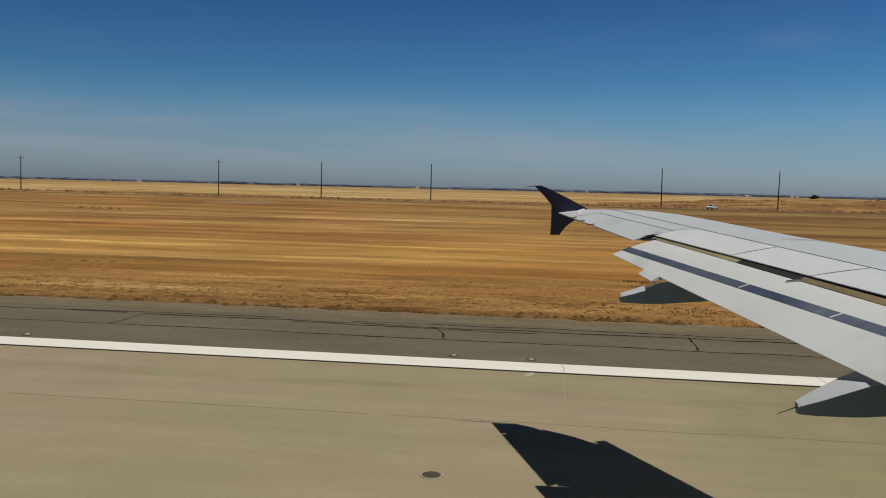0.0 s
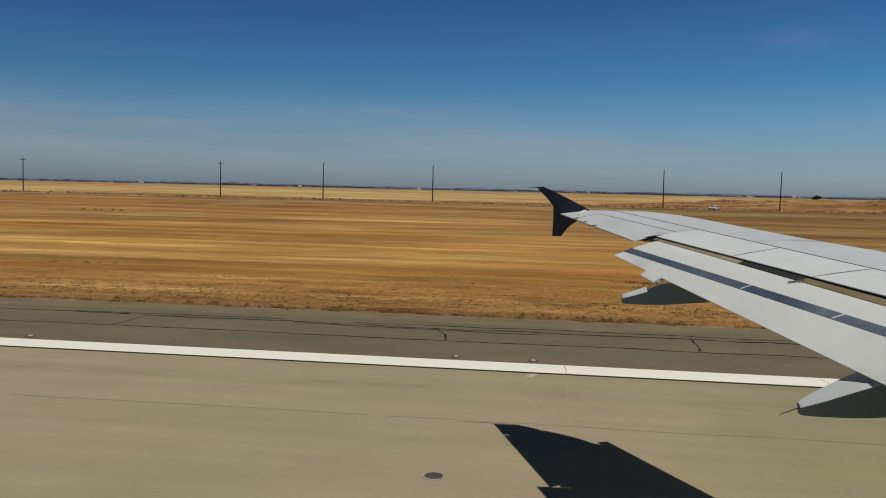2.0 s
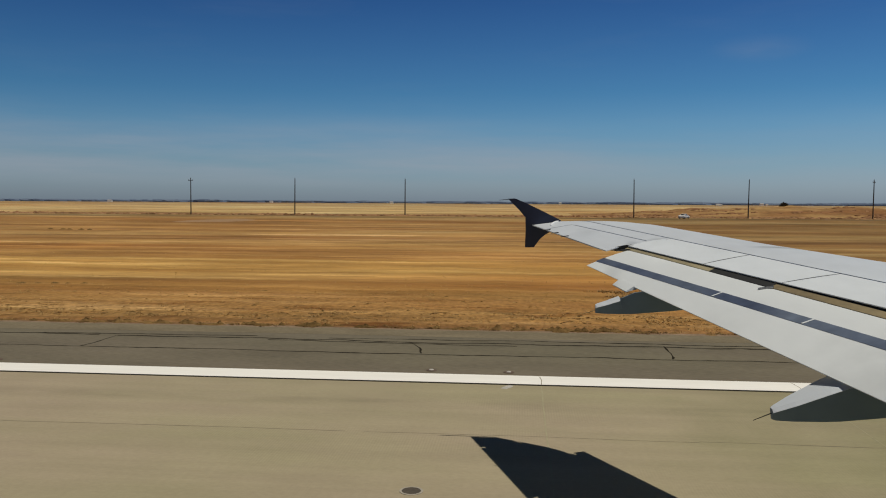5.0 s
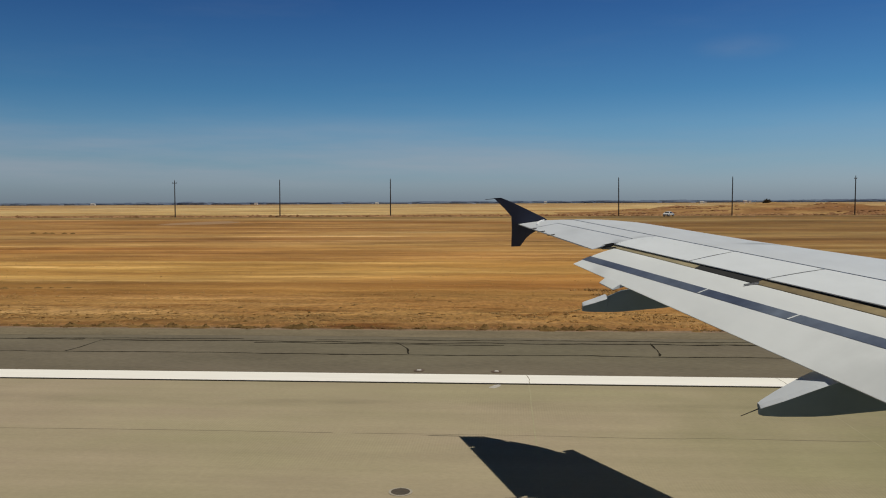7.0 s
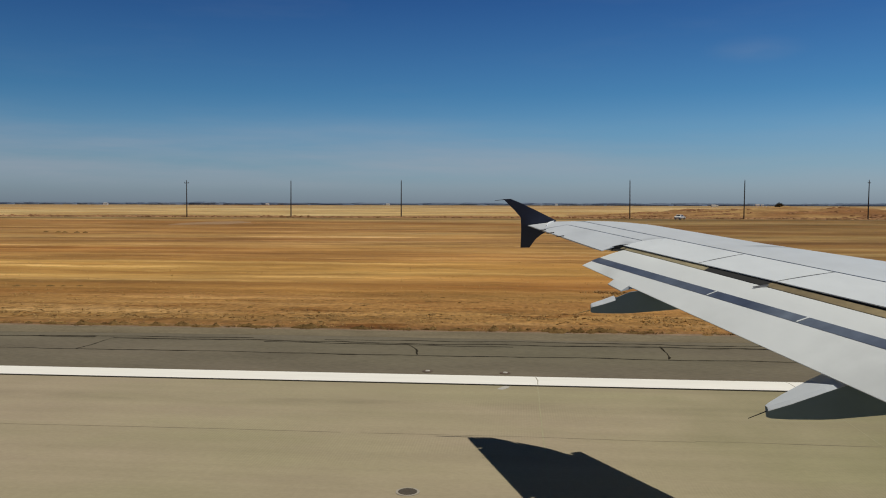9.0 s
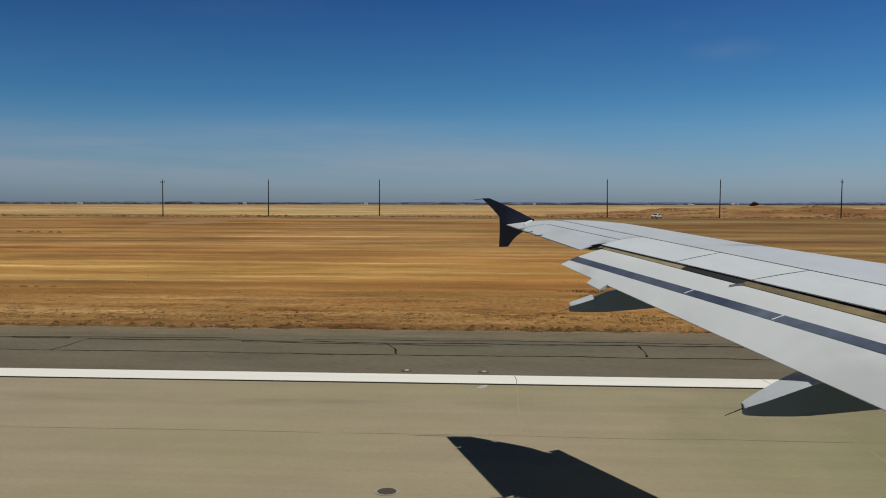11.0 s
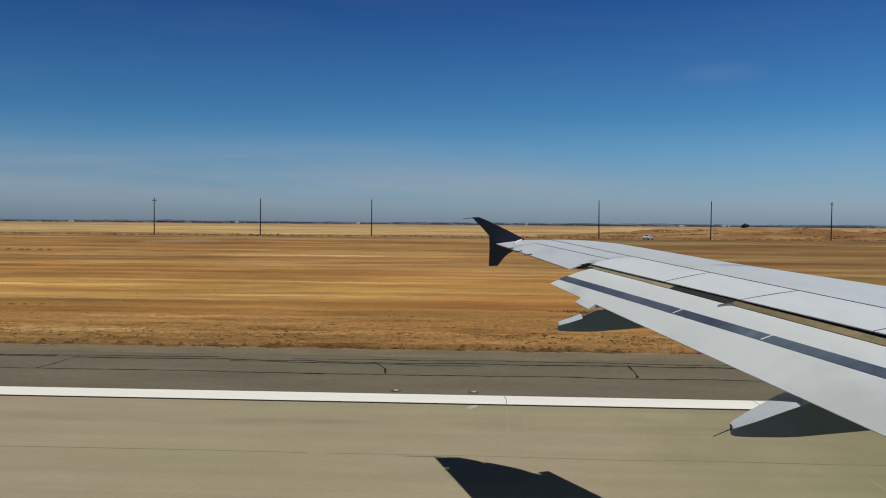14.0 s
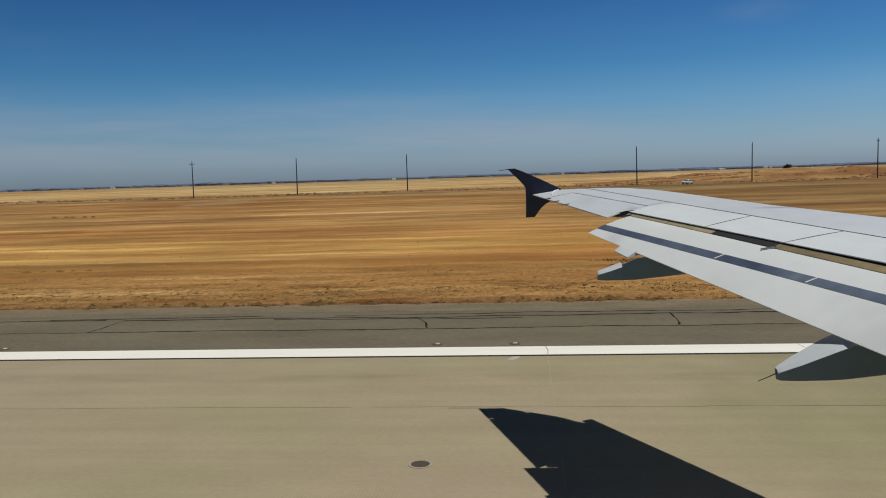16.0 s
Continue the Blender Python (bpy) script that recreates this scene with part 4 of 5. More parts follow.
def flap_mesh(Y0, Y1, f0, f1, lift=0.0, n=24, m=8, thick=0.16):
    """f runs from the shroud (0) to the trailing edge (1)."""
    rings = []
    for i in range(n + 1):
        Y = Y0 + (Y1 - Y0) * i / n
        up, dn = [], []
        for j in range(m + 1):
            f = f0(Y) + (f1(Y) - f0(Y)) * j / m
            X = x_shroud(Y) + 0.12 + (flap_te(Y) - x_shroud(Y) - 0.12) * f
            crown = 0.035 * math.sin(math.pi * min(1, f)) * (x_shroud(Y) - flap_te(Y))
            z = flap_z(Y, X) + lift + crown - 0.06 * max(0.0, 1 - f / 0.28) ** 1.5
            up.append((X, Y, z))
            dn.append((X, Y, z - max(0.006, thick * (1 - f) ** 0.8 * (x_shroud(Y) - flap_te(Y))) if lift == 0 else z - 0.002))
        rings.append(up + dn[::-1])
    return loft(bmesh.new(), rings)


flap = part("flap", flap_mesh(0.4, 11.98, lambda Y: 0.0, lambda Y: 1.0, n=40), FLAP, plane, "white flap lowered behind the wing", True)


def chord_f(Y, offset):
    return (offset + 0.12) / (x_shroud(Y) - flap_te(Y) + 0.12)


part("metal_strip", flap_mesh(0.5, 11.99, lambda Y: chord_f(Y, 0.40 + 0.011 * (12 - Y)), lambda Y: chord_f(Y, 0.515 + 0.013 * (12 - Y)), 0.004, 40, 3), STRIP, flap, "blue-grey bare metal strip with painted reflections")
for Y in (9.32, 7.97):
    part("strip_clip", flap_mesh(Y - 0.011, Y + 0.011, lambda q: chord_f(q, 0.40 + 0.011 * (12 - q)), lambda q: chord_f(q, 0.51 + 0.013 * (12 - q)), 0.009, 1, 3), FLAP, flap)
# cove between spoilers and flap


def flap_skin(Y, X):
    """Height of the flap's upper skin."""
    f = (x_shroud(Y) + 0.12 - X) / (x_shroud(Y) + 0.12 - flap_te(Y))
    return flap_z(Y, X) + 0.035 * math.sin(math.pi * min(1, f)) * (x_shroud(Y) - flap_te(Y)) - 0.06 * max(0.0, 1 - f / 0.28) ** 1.5


def cove(Y0, Y1, sink, mat, label, open_=0.0):
    """The sloping face from under the spoilers down to the flap, wider towards the hull."""
    rings = []
    for i in range(13):
        Y = Y0 + (Y1 - Y0) * i / 12
        k = open_ * max(0.0, 9.1 - Y)
        a, b = x_shroud(Y) + 0.01 - 0.012 * k, x_shroud(Y) - 0.045 - 0.022 * max(0.0, 11.0 - Y)
        za, zb = z_top(Y, x_shroud(Y)) - sink - 0.009 * k, flap_skin(Y, b) + 0.006
        rings.append([(a, Y, za), (b, Y, zb), (b, Y, zb - 0.012), (a, Y, za - 0.012)])
    return part("cove_strip", loft(bmesh.new(), rings), mat, wing, label)


cove(10.15, 12.1, 0.019, COVE_PALE, "tan primer strip in the flap gap")
# a dark strip takes the place of the open gap's shade
cove(9.1, 10.15, 0.016, DARK, "dark strip for the shade in the open gap")
cove(0.5, 9.1, 0.021, COVE, "tan primer strip in the flap gap", 1.0)
# added dark pieces for the shade inside the flap gap
part("gap_back_shade", loft(bmesh.new(), [[(x_shroud(y_) + 0.022, y_, z_top(y_, x_shroud(y_)) - 0.0105), (x_shroud(y_) + 0.022, y_, z_top(y_, x_shroud(y_)) - 0.09), (x_shroud(y_) + 0.03, y_, z_top(y_, x_shroud(y_)) - 0.09), (x_shroud(y_) + 0.03, y_, z_top(y_, x_shroud(y_)) - 0.0105)] for y_ in [0.5 + 0.29 * k for k in range(41)]]), DARK, wing, "added dark sheet for the shade behind the gap")
part("gap_end_shade", loft(bmesh.new(), [[(x_te(12.18) + 0.06, y_, 3.892), (1.50, y_, 3.962), (1.72, y_, 3.968), (1.70, y_, 3.925), (1.48, y_, 3.90)] for y_ in (12.10, 12.15)]), DARK, wing, "added dark wedge for shade where the gap ends")
part("gap_floor_shade", loft(bmesh.new(), [[(1.36, y_, 3.885), (1.66, y_, 3.93), (1.66, y_, 3.915), (1.36, y_, 3.875)] for y_ in (11.985, 12.178)]), DARK, wing, "added dark plate for shade under the gap")
bm = bmesh.new()
rod(bm, (x_shroud(9.05) - 0.07, 9.05, flap_skin(9.05, x_shroud(9.05) - 0.07) + 0.016), (x_shroud(9.1) - 0.20, 9.1, flap_skin(9.1, x_shroud(9.1) - 0.20) + 0.012), 0.014, 0.009, 8)
part("track_bracket", bm, STEEL, wing)
# wingtip fence
fence = [(-0.262, 4.64), (-0.13, 4.645), (0.02, 4.585), (0.35, 4.43), (0.71, 4.25), (0.66, 4.13), (0.51, 4.03), (0.42, 3.975), (0.33, 3.895), (0.223, 3.745), (0.058, 3.74), (0.068, 4.06), (0.06, 4.30), (-0.06, 4.44)]
bm = bmesh.new()
loft(bm, [[(x, y0 - 0.13 * (z - 4.2), z) for x, z in fence] for y0 in (15.2, 15.23)])
bmesh.ops.bevel(bm, geom=[e for e in bm.edges if abs(e.verts[0].co.y - e.verts[1].co.y) < 1e-4], offset=0.008, segments=1, affect="EDGES")
tip = part("wingtip_fence", bm, NAVY, wing, "dark navy wingtip fence")
part("static_wick", rod(bmesh.new(), (-0.24, 15.157, 4.632), (-0.42, 15.157, 4.612), 0.006, 0.004, 6), DARK, tip)
# curved joint strip; its sun glint is put in as bright white
bm = bmesh.new()
rings = []
for k in range(13):
    g = k / 12
    xa, ya = 0.515 * (1 - g) ** 2 + 1.06 * g * (1 - g) + 0.66 * g * g, 14.75 * (1 - g) ** 2 + 30.2 * g * (1 - g) + 15.16 * g * g
    dx_, dy_ = 0.03 * (1 - g) + 0.26 * g, 0.70 * (1 - g) + 0.12 * g
    nx_, ny_ = dy_ / math.hypot(dx_, dy_), -dx_ / math.hypot(dx_, dy_)
    zc = z_top(ya, xa) + 0.008
    rings.append([(xa + nx_ * 0.016 * math.cos(a), ya + ny_ * 0.016 * math.cos(a), zc + 0.018 * math.sin(a)) for a in (m_ * math.pi / 5 for m_ in range(10))])
loft(bm, rings)
part("tip_joint", bm, WHITE, wing, "curved joint strip with its glint painted white", True)
for Y in (14.35, 13.95, 13.5):
    bm = bmesh.new()
    X = x_te(Y)
    rod(bm, (X + 0.04, Y, z_top(Y, X + 0.04) + 0.012), (X - 0.09, Y, z_te(Y) + 0.002), 0.008, 0.005, 6)
    part("static_wick", bm, DARK, ail)


def fairing(Y, stations, slope, fall, tilt=0.0):
    """Canoe-shaped flap-track fairing: (x, half width, top, bottom) along it; tilt lowers the outer top edge forward of the tail."""
    rings = []
    for X, w, top, bot in stations:
        h = top - bot
        r = min(w, h / 2) * 0.22
        ring = []
        v = w * 0.40
        far = tilt * min(1.0, max(0.0, (X - 1.1) / 0.12))
        for cx_, cz_, a0 in ((w - r, top - r * 0.6, 0), (-w + r, top - r * 0.6, 90), (-v + r, bot + r, 180), (v - r, bot + r, 270)):
            for k in range(4):
                a = radians(a0 + 30 * k)
                if a0 == 90:            # the edge towards the hull is chamfered
                    cut = 0.1 if tilt and X > 1.225 else 1.0
                    ring.append((X, Y - w + cut * min(slope, 0.8 * w) * (1 - k / 3), top - cut * fall * k / 3))
                else:
                    ring.append((X, Y + cx_ + r * math.cos(a), cz_ - (far if a0 == 0 else 0.0) + (r * 0.6 if a0 < 180 else r) * math.sin(a)))
        rings.append(ring)
    return part("flap_track_fairing", loft(bmesh.new(), rings), FAIRING, plane, "grey canoe-shaped flap-track fairing")


INNER = [(2.09, 0.05, 2.855, 2.772), (2.12, 0.07, 2.873, 2.763), (2.25, 0.13, 2.938, 2.762), (2.5, 0.20, 3.06, 2.77), (2.62, 0.22, 3.112, 2.778), (3.2, 0.25, 3.29, 2.845), (4.0, 0.25, 3.42, 2.97), (4.8, 0.15, 3.45, 3.14), (5.3, 0.04, 3.42, 3.34)]
OUTER = [(0.925, 0.04, 3.286, 3.19), (0.95, 0.06, 3.298, 3.184), (1.07, 0.09, 3.336, 3.18), (1.12, 0.099, 3.355, 3.18), (1.22, 0.115, 3.39, 3.18), (1.235, 0.118, 3.396, 3.18), (1.39, 0.14, 3.468, 3.184), (1.9, 0.17, 3.545, 3.235), (2.5, 0.16, 3.59, 3.31), (3.2, 0.05, 3.61, 3.5)]
fi = fairing(7.0, INNER, 0.05, 0.022)
fo = fairing(10.4, OUTER, 0.075, 0.034, 0.075)
# top faces in a paler colour, standing for sun on the same paint
for f_, Y, rows_, slope, fall in ((fi, 7.0, INNER[0:7], 0.05, 0.022), (fo, 10.4, OUTER[0:5], 0.075, 0.034)):
    rings = []
    for k, (X, w, top, bot) in enumerate(rows_):
        e = min(slope, 0.8 * w)
        rings.append([(X, Y + 0.9 * w, top + 0.003), (X, Y - w + e, top + 0.003), (X, Y - w - 0.003, top - fall + 0.001), (X, Y - w + 0.002, top - fall - 0.003), (X, Y - w + e, top - 0.006), (X, Y + 0.9 * w, top - 0.006)])
    part("sunlit_top", loft(bmesh.new(), rings), WING, f_, "upper face in a paler, sunlit grey")
for f_, a, b in ((fi, (2.10, 7.0, 2.825), (1.955, 7.05, 2.742)), (fo, (0.93, 10.4, 3.22), (0.78, 10.45, 3.17))):
    bm = bmesh.new()
    rod(bm, a, b, 0.005, 0.003, 6)
    part("static_wick", bm, DARK if f_ is fi else BRASS, f_)
rings = []
for k in range(7):
    Y = 10.50 + 0.43 * k / 6
    X = flap_te(Y)
    out = 0.10 - 0.02 * k / 6
    z = flap_z(Y, X)
    rings.append([(X + 0.05, Y, z + 0.022), (X, Y, z + 0.004), (X - out, Y - 0.02, z - 0.058), (X - out, Y - 0.02, z - 0.070), (X + 0.05, Y, z - 0.03)])
part("flap_tab", loft(bmesh.new(), rings), FLAP, flap, "", True)
# hull with the cabin window, and wheels
RAD, ZC = 1.98, 3.75


def ring_at(X):
    if X > 12:
        k = max(0.05, math.sqrt(max(0.0, 1 - ((X - 12) / 6.2) ** 2)))
        c = ZC - 0.35 * (1 - k)
    elif X < -8:
        q = (-8 - X) / 11.5
        k, c = max(0.08, 1 - q ** 1.5), ZC + 1.5 * q ** 1.6
    else:
        k, c = 1.0, ZC
    return k * RAD, c


w0, w1 = math.degrees(math.asin((4.30 - ZC) / RAD)), math.degrees(math.asin((4.84 - ZC) / RAD))
angles = sorted([w0, w1] + [a for a in range(0, 360, 12) if not w0 - 4 < a < w1 + 4])
stations = [-19.5, -17.5, -15, -12, -8, -5, -2, -0.4, 0.34, 2, 5, 9, 12, 14, 16, 17.3, 18.1]
bm = bmesh.new()
rows_ = []
for X in stations:
    r, c = ring_at(X)
    rows_.append([bm.verts.new((X, MID + r * math.cos(radians(a)), c + r * math.sin(radians(a)))) for a in angles])
for i in range(len(stations) - 1):
    for j in range(len(angles)):
        j2 = (j + 1) % len(angles)
        if stations[i] == -0.4 and angles[j] == w0:
            continue
        bm.faces.new((rows_[i][j], rows_[i][j2], rows_[i + 1][j2], rows_[i + 1][j]))
bm.faces.new(rows_[0])
bm.faces.new(rows_[-1])
hull = part("fuselage", bm, HULL, plane, "white hull with one open cabin window")
so = hull.modifiers.new("wall", "SOLIDIFY")
so.thickness, so.offset = 0.04, 1.0


def gear(x, y, r):
    bm = bmesh.new()
    rod(bm, (x, y, r), (x, y, 2.4), 0.09)
    leg = part("landing_gear_leg", bm, STEEL, plane)
    for s in (-0.42, 0.42):
        bm = bmesh.new()
        prof = [(0.0, -0.16), (r * 0.45, -0.16), (r * 0.93, -0.15), (r, -0.09), (r, 0.09), (r * 0.93, 0.15), (r * 0.45, 0.16), (0.0, 0.16)]
        loft(bm, [[(x + max(p, 0.02) * math.cos(2 * math.pi * k / 24), y + s + o, r + 0.008 + max(p, 0.02) * math.sin(2 * math.pi * k / 24)) for k in range(24)] for p, o in prof])
        part("wheel", bm, RUBBER, leg, "black tyre", True)
    bm = bmesh.new()
    rod(bm, (x, y - 0.42, r), (x, y + 0.42, r), 0.06)
    part("axle", bm, STEEL, leg)


gear(4.6, MID + 3.79, 0.56)
gear(4.6, MID - 3.79, 0.56)
gear(16.0, MID, 0.38)
bm = bmesh.new()
box(bm, 4.45, 4.75, MID - 3.9, MID + 3.9, 2.3, 2.6, 0.05)
part("gear_beam", bm, HULL, plane)
plane.matrix_basis = pose(AIR + 5.0, MID, 0)

# ---- poles ----


def utility_pole(m, arms):
    ob = tagged(empty("utility_pole", m), "tall dark wooden utility pole at the field edge", "utility pole", "poles along the field")
    bm = bmesh.new()
    rod(bm, (0, 0, -0.3), (0, 0, 11.9), 0.20, 0.13, 10)
    sh = part("shaft", bm, POLE, None)
    sh.parent = ob
    for k in range(arms):
        z = 11.2 - 1.7 * k
        bm = box(bmesh.new(), -0.95, 0.95, -0.07, 0.07, z - 0.08, z + 0.08, 0.015)
        a = part("crossarm", bm, POLE, None)
        a.parent = ob
        for px_ in (-0.85, 0.85):
            bm = bmesh.new()
            rod(bm, (px_, 0, z + 0.08), (px_, 0, z + 0.38), 0.07, 0.045, 8)
            q = part("insulator", bm, RUST, None)
            q.parent = a
    bm = bmesh.new()
    rod(bm, (0, 0, 11.85), (0, 0, 12.25), 0.09, 0.05, 8)
    q = part("top_insulator", bm, RUST, None)
    q.parent = ob
    return ob


FIELD = 263.0
plain_pole = utility_pole(pose(-171.4, FIELD, 0, 0, 0, 0), 0)
arm_pole = utility_pole(pose(-133.2, FIELD, 0, 0, 0.4, 20), 1)
for i, (x0, armed) in enumerate(((-63.5, 1), (-28.3, 0), (7.9, 0), (80.6, 0), (115.7, 0), (152.6, 1), (223.2, 0), (257.4, 1), (294.0, 0), (364.0, 1), (-245.0, 1), (-208.0, 0), (-316.0, 0))):
    copy_thing(arm_pole if armed else plain_pole, pose(x0 + 1.6, FIELD + rnd.uniform(-0.6, 0.6), 0, rnd.uniform(-0.5, 0.5), rnd.uniform(-0.6, 0.6), rnd.uniform(-30, 60)))
copy_thing(arm_pole, pose(300.0, 380.0, 0, 0, 0, 10))

# marker post, bush and dust patch in the mown strip
bm = bmesh.new()
rod(bm, (-20.3, 63.3, -0.2), (-20.3, 63.3, 1.08), 0.055, 0.05, 10)
rod(bm, (-20.3, 63.3, 1.08), (-20.3, 63.3, 1.13), 0.075, 0.06, 10)
tagged(part("marker_post", bm, POLE), "short dark post standing in bare dusty ground", "post")
for x0, y0 in ((127.5, 60.4),):
    bm = bmesh.new()
    rod(bm, (x0, y0, -0.2), (x0, y0, 1.08), 0.055, 0.05, 10)
    rod(bm, (x0, y0, 1.08), (x0, y0, 1.13), 0.075, 0.06, 10)
    tagged(part("marker_post", bm, POLE), "short dark post standing in bare dusty ground", "post")


def dust(x, y, a, b, seed, mat=DUST):
    r = random.Random(seed)
    pts = [(x + a * (1 + 0.25 * noise.noise((math.cos(k / 40 * 6.283) * 1.7, math.sin(k / 40 * 6.283) * 1.7, seed))) * math.cos(k / 40 * 6.283),
            y + b * (1 + 0.3 * noise.noise((math.cos(k / 40 * 6.283) * 1.7, math.sin(k / 40 * 6.283) * 1.7, seed + 5))) * math.sin(k / 40 * 6.283)) for k in range(40)]
    bm = bmesh.new()
    bm.faces.new([bm.verts.new((px_, py_, -0.034 + 0.0006 * (seed % 9))) for px_, py_ in pts])
    part("dust_patch", bm, mat, ground, "bare dusty earth")


dust(-20.5, 63.6, 5.2, 1.9, 3)
dust(-23.5, 185.0, 7.0, 18.0, 4)
dust(126.5, 60.5, 5.0, 2.0, 5)
dust(270.0, 78.0, 24.0, 12.0, 6)


def weed_clump(bm, x, y, z, size, blades, r):
    for _ in range(blades):
        a, b = r.uniform(0, 6.283), r.uniform(0.1, 1.0)
        h = size * r.uniform(0.5, 1.0) * (1 - 0.35 * b)
        w = size * 0.06
        bx, by = x + 0.35 * size * b * math.cos(a), y + 0.35 * size * b * math.sin(a)
        tx, ty = x + 0.75 * size * b * math.cos(a), y + 0.75 * size * b * math.sin(a)
        ca, sa = math.cos(a + 1.57) * w, math.sin(a + 1.57) * w
        bm.faces.new((bm.verts.new((bx - ca, by - sa, z)), bm.verts.new((bx + ca, by + sa, z)), bm.verts.new((tx + ca * 0.4, ty + sa * 0.4, z + h)), bm.verts.new((tx - ca * 0.4, ty - sa * 0.4, z + h))))
    return bm


wr = random.Random(8)
tagged(part("dry_bush", weed_clump(bmesh.new(), -21.6, 63.4, -0.04, 0.8, 120, wr), WEED), "low dry brown bush beside a short post", "bush")



def hummock(x, y, a, h, r):
    """A low ragged tuft of dead weed, one closed mesh."""
    k0 = r.uniform(0, 50)
    rings = []
    for v in (0.0, 0.3, 0.6, 0.85, 1.0):
        w = (1 - 0.9 * v ** 1.7)
        rings.append([(x + a * w * (1 + 0.5 * noise.noise((math.cos(q) * 1.5 + k0, math.sin(q) * 1.5, v))) * math.cos(q), y + 0.6 * a * w * math.sin(q), -0.05 + h * v * (1 + 0.5 * noise.noise((q * 1.5 + k0, v * 3, 3)))) for q in (k * math.pi / 7 for k in range(14))])
    return loft(bmesh.new(), rings)


row_r = random.Random(23)
for x0, y0 in ((-26.8, 122.6), (-24.3, 121.9), (-23.1, 121.6), (-20.9, 121.2), (-19.4, 120.9)):
    tagged(part("dry_bush", hummock(x0, y0, row_r.uniform(0.4, 0.6), 0.2, row_r), MAT), "low dry brown weed clump in mown grass", "bush", "weed clumps")
for x0, y0, size in ((19.4, 42.8, 0.22), (20.3, 42.9, 0.16), (21.2, 43.0, 0.22), (21.9, 43.1, 0.14), (22.8, 43.2, 0.19), (30.0, 41.2, 0.09), (33.8, 41.0, 0.12), (40.5, 38.5, 0.08)):
    tagged(part("dry_weed", hummock(x0, y0, 1.3 * size, 0.32 * size, row_r), MAT), "dark dry weed tuft in mown straw", "weed", "weed tufts in the straw")

# ---- car ----
car = tagged(empty("car", pose(95.6, 252.0, 0, 0, 0, 56)), "small white saloon car on the track beside the poles", "car")


def car_part(name, bm, mat, parent=None, label=""):
    ob = part(name, bm, mat, None, label)
    ob.parent = parent or car
    return ob


side = [(-2.25, 0.35), (-2.28, 0.7), (-2.1, 0.92), (-1.4, 0.98), (-0.85, 1.40), (0.25, 1.43), (1.0, 1.0), (2.0, 0.86), (2.25, 0.65), (2.27, 0.35)]


def tuck(z):
    """How far the cabin leans in above the waist."""
    return 1 - 0.2 * max(0.0, min(1.0, (z - 0.98) / 0.42))


bm = bmesh.new()
loft(bm, [[(x, y * tuck(z), z - 0.02 * (abs(y) > 0.82)) for x, z in side] for y in (-0.86, -0.80, 0.80, 0.86)])
body = car_part("body", bm, CAR_PAINT)
for s in (-1, 1):
    for ring in ([(-1.18, 1.0), (-0.78, 1.33), (-0.32, 1.34), (-0.32, 1.0)], [(-0.24, 1.0), (-0.24, 1.34), (0.22, 1.34), (0.80, 1.01)]):
        bm = bmesh.new()
        loft(bm, [[(x, s * (0.86 * tuck(z) - 0.02), z) for x, z in ring], [(x, s * (0.86 * tuck(z) + 0.012), z) for x, z in ring]])
        car_part("side_window", bm, GLASS, body, "dark side glass")
    bm = box(bmesh.new(), -2.2, 2.2, s * 0.87 - 0.012, s * 0.87 + 0.012, 0.30, 0.42, 0.01)
    car_part("sill", bm, RUBBER, body, "black lower sill")
    for x0, mat, name in ((2.255, GLASS, "headlight"), (-2.27, RUST, "tail_light")):
        bm = box(bmesh.new(), x0 - 0.03, x0 + 0.03, s * 0.66 - 0.15, s * 0.66 + 0.15, 0.60, 0.74, 0.01)
        car_part(name, bm, mat, body)
for (xa, za), (xb, zb), name in (((0.32, 1.40), (0.95, 1.04), "windscreen"), ((-0.90, 1.37), (-1.36, 1.02), "rear_window")):
    out = 0.014 if xb > 0 else -0.014
    bm = bmesh.new()
    loft(bm, [[(xa, y * tuck(za), za), (xb, y, zb), (xb + out, y, zb + 0.014), (xa + out, y * tuck(za), za + 0.014)] for y in (-0.70, 0.70)])
    car_part(name, bm, GLASS, body, "dark glass")
for x0 in (-1.4, 1.4):
    for y0 in (-0.78, 0.78):
        bm = bmesh.new()
        rod(bm, (x0, y0 - 0.11, 0.31), (x0, y0 + 0.11, 0.31), 0.31, None, 18)
        wheel = car_part("wheel", bm, RUBBER)
        bm = bmesh.new()
        rod(bm, (x0, y0 - 0.12, 0.31), (x0, y0 + 0.12, 0.31), 0.19, None, 14)
        car_part("rim", bm, STEEL, wheel)

# ---- earth bank beyond the poles ----


def bank_height(X, Y):
    u, v = (X - 66) / 215, (Y - 268) / 90
    if not (0 < u < 1 and 0 < v < 1):
        return -0.06
    ends = min(1, u * 5, (1 - u) * 6)
    h = 3.3 * math.sin(math.pi * v) ** 0.6 * ends * (0.75 + 0.45 * noise.noise((X * 0.03, Y * 0.03, 2)))
    h += ends * math.sin(math.pi * v) ** 0.5 * (1.2 * noise.noise((X * 0.09, Y * 0.07, 6)) + 0.45 * noise.noise((X * 0.31, Y * 0.2, 9)))
    h += 1.3 * ends * math.sin(math.pi * v) * math.exp(-((X - 148) / 22) ** 2)
    return max(-0.06, h - 0.06)


bm = bmesh.new()
nx, ny = 150, 20
rows_ = []
for j in range(ny + 1):
    rows_.append([])
    for i in range(nx + 1):
        X, Y = 66 + 215 * i / nx, 268 + 90 * j / ny
        rows_[-1].append(bm.verts.new((X, Y, bank_height(X, Y))))
